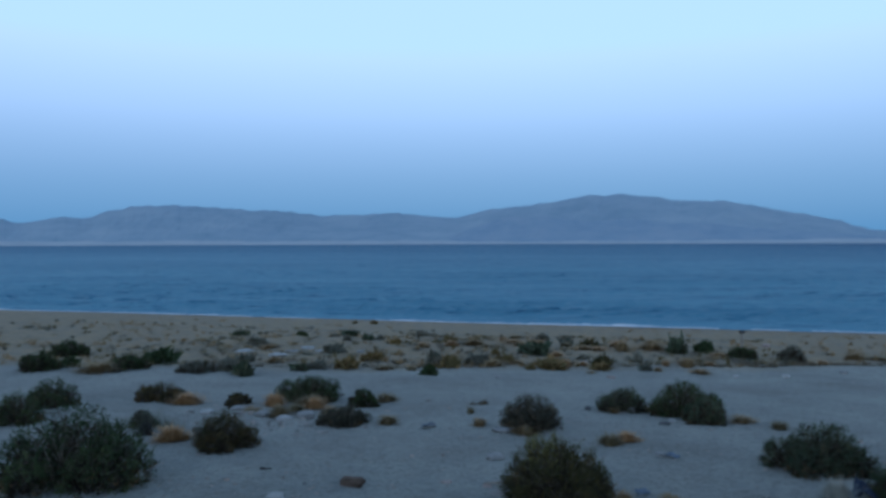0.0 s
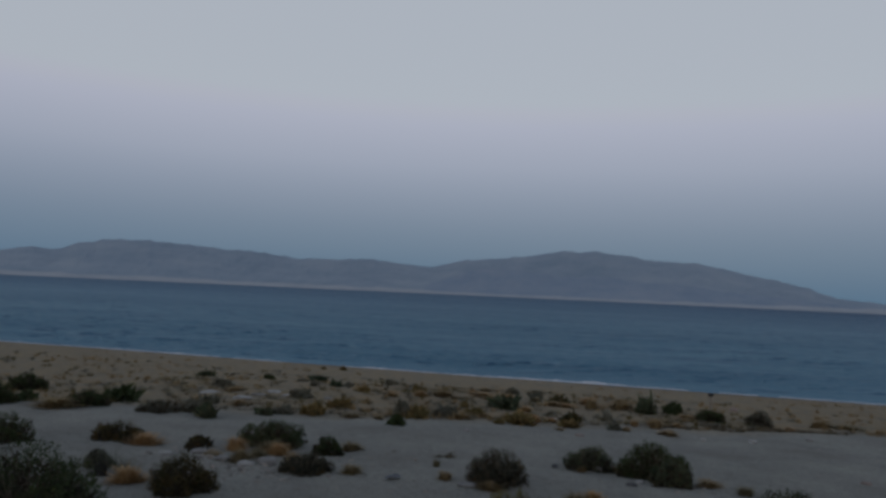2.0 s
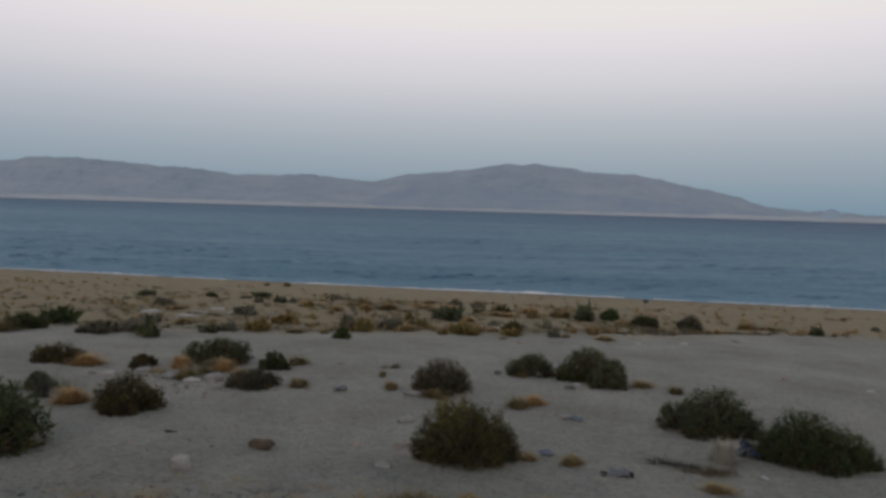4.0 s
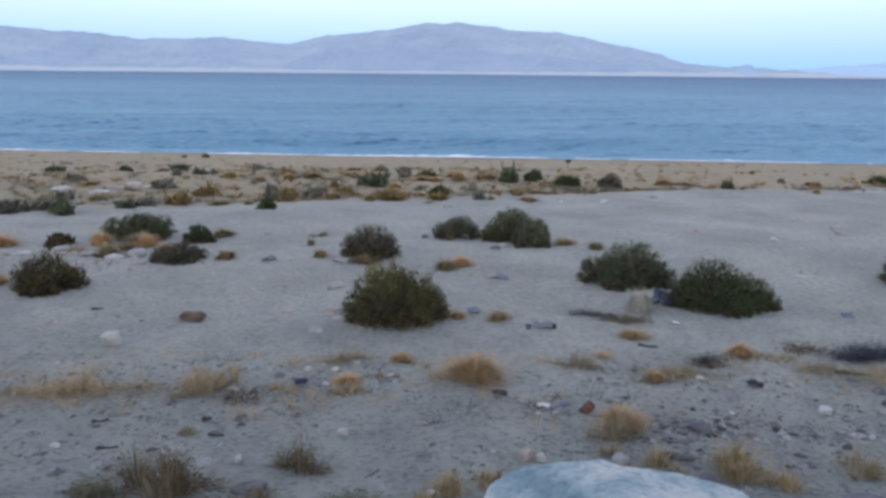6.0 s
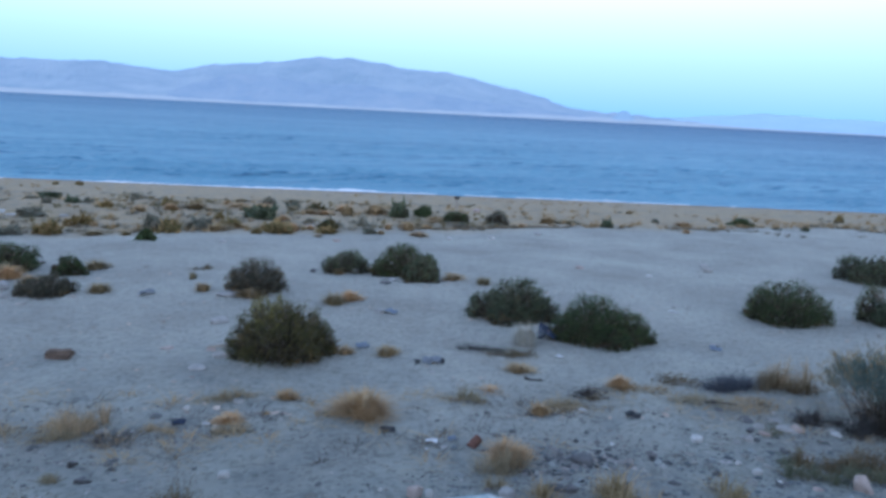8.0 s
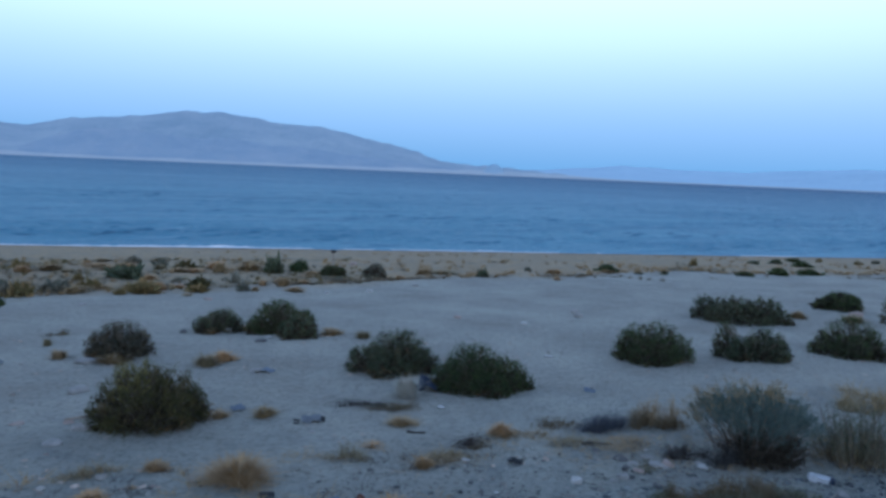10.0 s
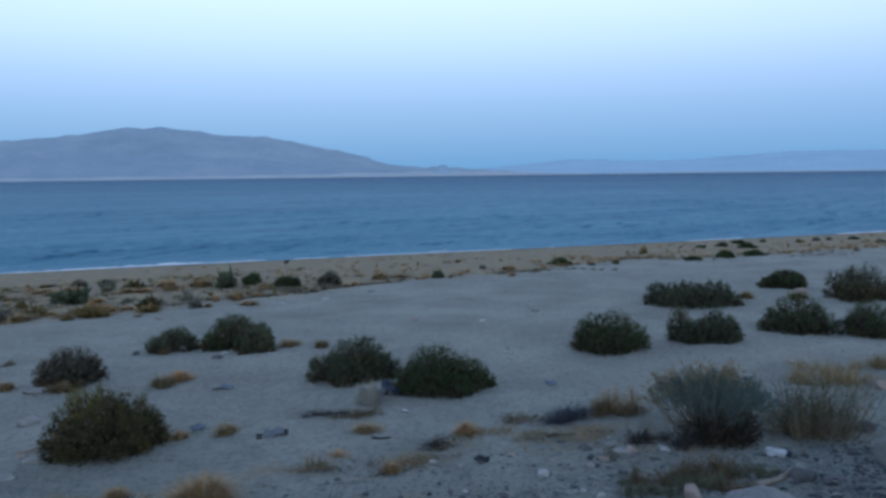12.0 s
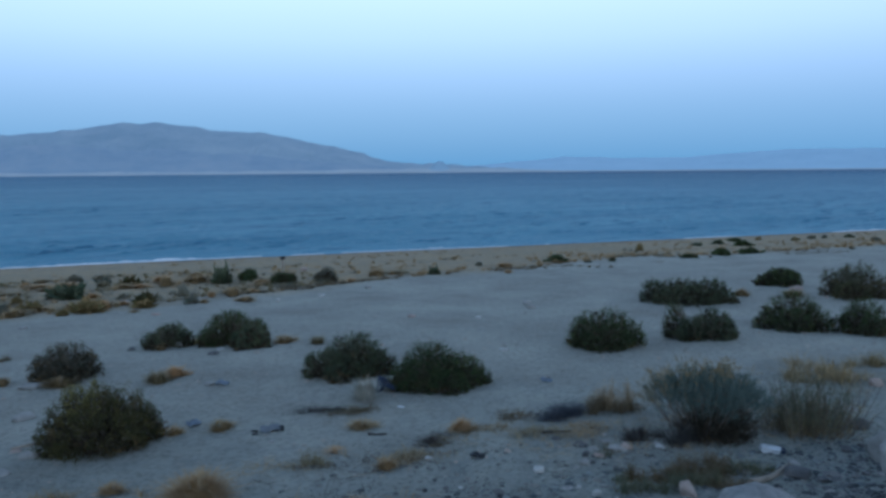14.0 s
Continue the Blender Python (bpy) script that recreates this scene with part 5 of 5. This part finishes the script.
boulder("boulder", 1.385, 2.40, 2.645, 1.40, 0.98, -30, M_BOULDER, 2.0,
        [((0.44, 0.05, 0.9), 0.80), ((-0.62, 0.0, 0.78), 0.86), ((0.1, -0.85, 0.55), 0.70), ((-0.9, -0.35, 0.3), 0.84), ((0.55, -0.7, 0.5), 0.76), ((-0.25, -0.6, 0.75), 0.78),
         ((0.9, 0.2, 0.45), 0.88), ((0.2, -0.35, 0.92), 0.84)],
        "large pale blue grey granite boulder with pitted top")
boulder("boulder", 3.14, 1.82, 2.765, 0.70, 0.66, -55, M_PALE_BOULDER, 5.0,
        [((0.42, 0, 0.9), 0.56), ((-0.9, -0.2, 0.4), 0.78), ((0, -0.8, 0.6), 0.78), ((-0.3, 0, 0.95), 0.84), ((0.95, 0, 0.3), 0.80)], "grey boulder with blunt edges on the gravel bank")
boulder("boulder", 5.86, 2.14, 2.58, 0.86, 0.70, -65, M_PALE_BOULDER, 9.0,
        [((-0.7, 0, 0.7), 0.8), ((0.2, -0.8, 0.5), 0.75), ((0.6, 0, 0.8), 0.8)], "pale weathered boulder at the foot of the bank")


# ---------------------------------------------------------------- litter and driftwood
def flat_material(name, c, rough=0.6):
    return plain_material(name, tuple(v * 0.75 for v in c), c, tuple(min(1, v * 1.15) for v in c), 14, rough, 0.01)


M_BLUE = flat_material("blue_plastic", (0.025, 0.034, 0.062), 0.6)
M_PALE_BLUE = flat_material("faded_blue_cloth", (0.16, 0.19, 0.24))
M_BLACK = flat_material("black_rubber", (0.03, 0.032, 0.036), 0.6)
M_GREY_CLOTH = flat_material("grey_cloth", (0.17, 0.185, 0.205), 0.9)
M_WHITE = flat_material("white_card", (0.55, 0.56, 0.57), 0.6)
M_RUST = flat_material("rust", (0.12, 0.062, 0.045), 0.9)
M_DRIFT = flat_material("driftwood", (0.30, 0.26, 0.21), 0.9)
M_CHAR = flat_material("dark_driftwood", (0.05, 0.045, 0.042), 0.9)


def crumple(name, x, y, w, d, h, mat, parent=None, at=(0, 0, 0)):
    """A crumpled sheet with thickness, lying on the ground."""
    g = 9
    u, v = np.meshgrid(np.linspace(-0.5, 0.5, g), np.linspace(-0.5, 0.5, g), indexing="ij")
    k = float(rng.uniform(0, 90))
    edge = 1 + 0.35 * fbm(np.arctan2(v, u) * 1.2 + k, u * 0, 3, 3)
    z = h * np.clip(0.55 + 1.1 * fbm(u * 3.2 + k, v * 3.2, 3, 6), 0.05, 1.1) * (1 - 1.2 * np.maximum(abs(u), abs(v)) ** 2)
    top = np.stack([u * w * edge, v * d * edge, z], -1).reshape(-1, 3)
    low = top - np.array([0, 0, 0.006 + 0.05 * h])
    f = grid_faces(g, g)
    rim = [i for i in range(g)] + [i * g + g - 1 for i in range(1, g)] + [(g - 1) * g + i for i in range(g - 2, -1, -1)] + [i * g for i in range(g - 2, 0, -1)]
    faces = f[:, ::-1].tolist() + (f + g * g).tolist() + [(a, b, b + g * g, a + g * g) for a, b in zip(rim, rim[1:] + rim[:1])]
    ob = mesh_object(name, np.concatenate([top, low]) + np.array(at), faces, mat, False, parent)
    if parent is None:
        ob.matrix_basis = Matrix.Translation((x, y, float(ground_z(x, y)) + 0.008)) @ Matrix.Rotation(math.atan2(-x, y) + rng.uniform(-0.3, 0.3), 4, "Z")
    return ob


def scrap(x, y, w, h, mat, label):
    tagged(crumple("scrap", x, y, w, w * 0.6, h, mat), label, "litter", "litter on the beach")


def stick(x, y, length, thick, turn, mat, label, lift=0.0):
    """A bent tapering piece of driftwood."""
    k, v, f = 9, [], []
    ph = rng.uniform(0, 6)
    for i in range(k):
        t = i / (k - 1)
        r = thick * 0.5 * (1 - 0.55 * t) * (1 + 0.2 * math.sin(7 * t + ph))
        c = (length * (t - 0.5), length * 0.06 * math.sin(3 * t + ph), r * 0.8 + lift * t + thick * 0.1 * math.sin(9 * t))
        for j in range(6):
            a = math.pi * j / 3
            v.append((c[0], c[1] + r * math.cos(a), c[2] + r * math.sin(a)))
    for i in range(k - 1):
        for j in range(6):
            f.append((i * 6 + j, i * 6 + (j + 1) % 6, i * 6 + 6 + (j + 1) % 6, i * 6 + 6 + j))
    f += [tuple(range(5, -1, -1)), tuple(range((k - 1) * 6, k * 6))]
    ob = mesh_object("stick", v, f, mat, False)
    ob.matrix_basis = Matrix.Translation((x, y, float(ground_z(x, y)))) @ Matrix.Rotation(radians(turn), 4, "Z")
    return tagged(ob, label, "driftwood", "driftwood on the beach")


def grounded(ob, x, y, turn, tilt=0.0):
    ob.matrix_basis = Matrix.Translation((x, y, float(ground_z(x, y)) - 0.004)) @ Matrix.Rotation(radians(turn), 4, "Z") @ Matrix.Rotation(radians(tilt), 4, "Y")
    return ob


carton = new("crushed_carton")
rounded_box("body", 0.18, 0.10, 0.055, M_WHITE, carton)
rounded_box("flap", 0.045, 0.10, 0.05, M_BLUE, carton, (0.094, 0, 0.0), 0.005)
tagged(grounded(carton, 6.15, 3.70, -55, 4), "crushed white carton with a dark blue end", "carton")

cloth = new("discarded_cloth")
crumple("cloth_heap", 0, 0, 0.20, 0.14, 0.085, M_GREY_CLOTH, cloth, (0.03, 0, 0.0))
crumple("dark_end", 0, 0, 0.08, 0.09, 0.06, M_BLACK, cloth, (0.13, 0.01, 0.0))
rounded_box("strap", 0.075, 0.016, 0.018, M_BLACK, cloth, (-0.13, 0.05, 0.0), 0.003)
rounded_box("strap", 0.055, 0.016, 0.018, M_BLACK, cloth, (-0.13, -0.05, 0.0), 0.003)
tagged(grounded(cloth, 2.71, 7.25, -20), "grey cloth heap with black straps on sand", "rag")

bag = crumple("plastic_bag", 4.60, 8.02, 0.30, 0.24, 0.22, M_BLUE)
tagged(bag, "dark blue plastic bag caught between two shrubs", "bag")
scrap(0.10, 5.94, 0.10, 0.05, M_BLUE, "dark blue plastic scrap by the dry grass")
scrap(2.18, 8.04, 0.15, 0.08, M_PALE_BLUE, "faded blue cloth scrap on sand")
scrap(1.70, 5.46, 0.13, 0.04, M_BLACK, "dark flat scrap on gravel")
scrap(3.89, 5.17, 0.13, 0.05, M_BLACK, "dark rubber scrap with a thin end")
scrap(6.30, 6.88, 0.14, 0.05, M_PALE_BLUE, "pale blue scrap on bare sand")
scrap(3.00, 9.68, 0.17, 0.06, M_PALE_BLUE, "grey blue scrap on sand")
scrap(-0.23, 11.49, 0.22, 0.08, M_GREY_CLOTH, "grey scrap of cloth on sand")
scrap(4.25, 7.10, 0.07, 0.04, M_WHITE, "small white paper scrap on sand")
scrap(1.98, 5.15, 0.09, 0.03, M_WHITE, "small white paper scrap on gravel")
scrap(2.14, 5.12, 0.07, 0.04, M_PALE_BLUE, "small pale plastic scrap on gravel")

red_stone = stone_mesh("stone", 0.13, 0.11, 0.11, ROCK["pinkish"])
tagged(grounded(red_stone, 1.52, 4.22, 20), "pinkish brown stone beside a white one", "stone", "stones on the beach")
can = new("rusted_can")
bm_can = bmesh.new()
bmesh.ops.create_cone(bm_can, cap_ends=True, segments=18, radius1=0.038, radius2=0.038, depth=0.11)
for vert in bm_can.verts:
    vert.co.z += 0.055
    vert.co.x *= 1 + 0.25 * noise.noise(vert.co * 20)
bmesh.ops.bevel(bm_can, geom=[e for e in bm_can.edges if e.calc_face_angle(0) > 1.2], offset=0.005, segments=1, affect="EDGES")
can_mesh = bpy.data.meshes.new("body")
bm_can.to_mesh(can_mesh)
bm_can.free()
can_mesh.materials.append(M_RUST)
new("body", can_mesh).parent = can
bm_rim = bmesh.new()
bmesh.ops.create_cone(bm_rim, cap_ends=True, segments=18, radius1=0.041, radius2=0.041, depth=0.008)
for vert in bm_rim.verts:
    vert.co.z += 0.112
rim_mesh = bpy.data.meshes.new("rim")
bm_rim.to_mesh(rim_mesh)
bm_rim.free()
rim_mesh.materials.append(ROCK["pale"])
new("rim", rim_mesh).parent = can
tagged(grounded(can, 2.24, 4.98, 25, 62), "rusted tin can lying half hidden in a dry weed", "can")

stick(5.66, 3.40, 0.66, 0.07, 6, M_DRIFT, "pale weathered branch lying on the bank", 0.0)
stick(0.62, 8.35, 0.34, 0.035, -25, M_DRIFT, "pale bent stick at the foot of a shrub", 0.06)
for sx, sy, sl, st, turn in ((-1.23, 4.96, 0.14, 0.022, 5), (-1.39, 5.5, 0.12, 0.026, 20), (-0.52, 5.02, 0.11, 0.03, -8), (-2.11, 8.73, 0.13, 0.03, 4),
                             (3.49, 7.68, 0.24, 0.04, -12), (3.53, 6.37, 0.19, 0.03, -25), (1.35, 8.9, 0.2, 0.03, 15), (0.48, 4.12, 0.14, 0.012, 50),
                             (4.9, 5.2, 0.3, 0.03, -30), (5.4, 4.6, 0.25, 0.025, -45), (-0.61, 5.32, 0.07, 0.04, 30)):
    stick(sx, sy, sl, st, turn, M_CHAR, "dark driftwood stick on the sand")

stake = new("weathered_stake")
bm_st = bmesh.new()
bmesh.ops.create_cone(bm_st, cap_ends=True, segments=8, radius1=0.035, radius2=0.025, depth=0.62)
for vert in bm_st.verts:
    vert.co.z += 0.22
    vert.co.x += 0.02 * vert.co.z
stake_mesh = bpy.data.meshes.new("shaft")
bm_st.to_mesh(stake_mesh)
bm_st.free()
stake_mesh.materials.append(M_DRIFT)
new("shaft", stake_mesh).parent = stake
rounded_box("dark_cap", 0.16, 0.12, 0.11, M_CHAR, stake, (0.01, 0, 0.47), 0.02)
tagged(grounded(stake, 10.45, 25.82, 0), "weathered stake with a dark top near the water", "stake")


# ---------------------------------------------------------------- gravel, grass belt, foam
def scatter_stones(name, x, y, size, mat, label):
    """Many small angular stones in one mesh."""
    n = len(x)
    base = np.array([(1, 0, 0), (-1, 0, 0), (0, 1, 0), (0, -1, 0), (0, 0, 1), (0.6, 0.6, 0.55), (-0.6, 0.6, 0.5), (0.6, -0.6, 0.5), (-0.6, -0.6, 0.55)])
    tri = [(4, 0, 5), (4, 5, 2), (4, 2, 6), (4, 6, 1), (4, 1, 8), (4, 8, 3), (4, 3, 7), (4, 7, 0), (0, 2, 5), (2, 1, 6), (1, 3, 8), (3, 0, 7)]
    v = base[None] * rng.uniform(0.65, 1.25, (n, 9, 1)) * size[:, None, None] * np.stack([rng.uniform(0.7, 1.3, n), rng.uniform(0.6, 1.0, n), rng.uniform(0.35, 0.75, n)], -1)[:, None, :]
    a = rng.uniform(0, 2 * np.pi, n)
    c, s = np.cos(a)[:, None], np.sin(a)[:, None]
    v = np.stack([v[..., 0] * c - v[..., 1] * s + x[:, None], v[..., 0] * s + v[..., 1] * c + y[:, None], v[..., 2] + (ground_z(x, y) - 0.002)[:, None]], -1)
    f = (np.array(tri)[None] + (np.arange(n) * 9)[:, None, None]).reshape(-1, 3)
    return tagged(mesh_object(name, v.reshape(-1, 3), f, mat), label, "gravel", kind="stuff")


def strewn(n, s0, s1, u0, u1, power=1.0):
    """Places strewn over a stretch of beach, thicker towards the bank."""
    s = s0 + (s1 - s0) * rng.random(n) ** power
    u = rng.uniform(u0, u1, n)
    return s * NX + u * NY, s * NY - u * NX


gx, gy = strewn(21000, 2.2, 6.2, -7, 9, 1.25)
keep = fbm(gx * 0.5, gy * 0.5, 3, 61) + 0.12 * rng.normal(size=len(gx)) > -0.12
gx, gy = gx[keep], gy[keep]
scatter_stones("gravel", gx, gy, np.clip(rng.lognormal(-4.5, 0.6, len(gx)), 0.004, 0.055), M_GRAVEL, "loose mixed gravel strewn over the sand")
gx, gy = strewn(5000, 6.0, 13, -10, 13, 1.7)
keep = fbm(gx * 0.5, gy * 0.5, 3, 63) + 0.12 * rng.normal(size=len(gx)) > -0.05
gx, gy = gx[keep], gy[keep]
scatter_stones("fine_gravel", gx, gy, np.clip(rng.lognormal(-4.5, 0.6, len(gx)), 0.005, 0.04), M_PEBBLE, "pale fine gravel thinly strewn on the sand")
gx, gy = strewn(15000, 1.6, 5.4, 0.4, 7.5, 1.0)
keep = fbm(gx * 0.8, gy * 0.8, 3, 67) + 0.15 * rng.normal(size=len(gx)) > -0.05
gx, gy = gx[keep], gy[keep]
scatter_stones("rubble", gx, gy, np.clip(rng.lognormal(-4.5, 0.6, len(gx)), 0.005, 0.045), M_CHIPS, "bluish grey broken rubble on the bank")
gx, gy = strewn(19000, 0.6, 5.2, 2.6, 10.2, 1.0)
gs, gu = gx * NX + gy * NY, gx * NY - gy * NX
keep = smooth(gu, 2.7, 4.9) * (1 - smooth(gu, 8.8, 10.1)) * smooth(gs, 0.7, 1.9) * (1 - smooth(gs, 4.2, 5.2)) + 0.5 * fbm(gx * 0.9, gy * 0.9, 3, 69) > rng.random(len(gx)) * 0.8
gx, gy = gx[keep], gy[keep]
scatter_stones("bank_rubble", gx, gy, np.clip(rng.lognormal(-4.1, 0.55, len(gx)), 0.007, 0.08), M_RUBBLE, "dark broken stones covering the bank")
gx, gy = rng.normal(-2.8, 0.75, 320), rng.normal(12.0, 0.55, 320)
scatter_stones("stone_patch", gx, gy, np.clip(rng.lognormal(-3.6, 0.5, len(gx)), 0.012, 0.09), M_PEBBLE, "patch of pale stones between the shrubs")
gx, gy = rng.normal(2.90, 0.30, 260), rng.normal(4.53, 0.16, 260)
scatter_stones("rubble_patch", gx, gy, np.clip(rng.lognormal(-3.9, 0.5, len(gx)), 0.010, 0.06), M_RUBBLE, "patch of broken blue grey stones on the sand")
gx, gy = strewn(1500, 10, 37, -30, 45, 1.2)
scatter_stones("beach_pebbles", gx, gy, np.clip(rng.lognormal(-3.9, 0.5, len(gx)), 0.012, 0.06), M_PEBBLE, "scattered pebbles on the open beach")


def grass_belt(name, n, s0, s1, u0, u1, h0, h1, mat, seed, cut, label, power=1.0, belt=True):
    """Low dry growth in drifts, too much to count."""
    u = rng.uniform(u0, u1, n)
    inner = np.clip(20.8 + 0.36 * u, 12, 26) if belt else np.full(n, s0)
    s = inner + (s1 - np.where(belt, inner, s0)) * rng.random(n) ** power
    x, y = s * NX + u * NY, s * NY - u * NX
    m = fbm(x * 0.22, y * 0.45, 3, seed) + 0.10 * rng.normal(size=n) > cut
    x, y = x[m], y[m]
    vs, fs, o = [], [], 0
    for px, py in zip(x, y):
        w, h = rng.uniform(0.18, 0.55), rng.uniform(h0, h1)
        v, f = blades(34, w, h, 1.3, 1.6 if belt else 0.25)
        v = v + np.array([px, py, float(ground_z(px, py))])
        vs.append(v)
        fs += [tuple(i + o for i in t) for t in f]
        o += len(v)
    return tagged(mesh_object(name, np.concatenate(vs), fs, mat), label, "grass", kind="stuff")


grass_belt("dry_grass_belt", 1400, 20.8, 30, -26, 46, 0.08, 0.30, LEAF["tan"], 71, -0.02, "orange tan dry grass in drifts before the lake", 1.8)
grass_belt("straw_belt", 1500, 22, 36, -30, 55, 0.05, 0.18, LEAF["straw"], 77, 0.02, "short yellow dry grass along the shore")
grass_belt("grey_growth_belt", 700, 20.5, 31, -28, 20, 0.08, 0.24, LEAF["grey"], 83, 0.05, "low grey dry growth in the beach belt", 1.5)
grass_belt("olive_growth_belt", 430, 20.5, 30, -30, 4, 0.08, 0.24, LEAF["olive"], 84, -0.02, "low olive growth in the beach belt", 1.3)
grass_belt("low_green_growth", 700, 15, 30, -16, 3, 0.05, 0.20, LEAF["grey"], 111, -0.12, "low grey green growth on the beach before the shore", 1.2)
grass_belt("low_tan_growth", 500, 15, 30, -16, 3, 0.05, 0.18, LEAF["olive"], 117, -0.05, "low olive tan growth on the beach before the shore", 1.2)
grass_belt("weed_strip", 170, 5.0, 6.6, -6, 8, 0.03, 0.10, LEAF["tan"], 88, 0.02, "thin line of dry weeds along the beach", 1.0, False)
grass_belt("dead_strip", 150, 5.0, 6.4, -6, 8, 0.02, 0.05, LEAF["dark"], 92, 0.02, "thin line of dark dead twigs along the beach", 1.0, False)
grass_belt("belt_edge_growth", 700, 20, 23.5, -14, 26, 0.05, 0.16, LEAF["brownweed"], 96, -0.05, "brown dry growth along the inner edge of the belt", 2.5)


def foam_lines(name, label):
    """White wash where the small waves break and run out: low ragged ridges along the shore, and a few whitecaps further off."""
    vs, fs = [], []

    def ridge(s0, u0, u1, height, cut_off, seed, step=0.16):
        u = np.arange(u0, u1, step)
        s = s0 + 0.45 * fbm(u * 0.10, u * 0, 3, seed) + 0.10 * fbm(u * 0.9, u * 0, 2, seed + 3)
        busy = 0.25 + 0.75 * smooth(u, -18.0, -11.0) * (1 - smooth(u, -3.0, 4.0))
        h = height * np.clip(fbm(u * 0.16, u * 0 + s0, 3, seed + 5) - cut_off + 0.22 * busy, -0.3, 0.8) * (1 + 1.3 * fbm(u * 2.6, u * 0, 3, seed + 7))
        o = len(vs)
        for su, uu, hh in zip(s.tolist(), u.tolist(), h.tolist()):
            for q, z in ((-0.22, -0.25), (-0.10, 0.55), (0.02, 1.0), (0.16, 0.35), (0.34, -0.25)):
                ss = su + q * (0.6 + 2.0 * abs(hh))
                vs.append((ss * NX + uu * NY, ss * NY - uu * NX, 0.012 + z * hh if hh > 0 else -0.12))
        for i in range(len(u) - 1):
            for q in range(4):
                fs.append((o + i * 5 + q, o + i * 5 + q + 1, o + i * 5 + q + 6, o + i * 5 + q + 5))

    ridge(SHORE_S + 0.05, -75, 75, 0.12, 0.06, 101)
    ridge(SHORE_S + 0.9, -60, 60, 0.16, 0.36, 131)
    for i in range(7):
        s = SHORE_S + 3 + 60 * rng.random() ** 2
        u = rng.uniform(-1.3, 1.9) * s
        ridge(s, u, u + rng.uniform(0.3, 0.7), 0.10, -0.1, 171 + i, 0.08)
    return tagged(mesh_object(name, vs, fs, M_FOAM, True), label, "foam", kind="stuff")


foam_lines("foam", "white foam of small waves along the shore")
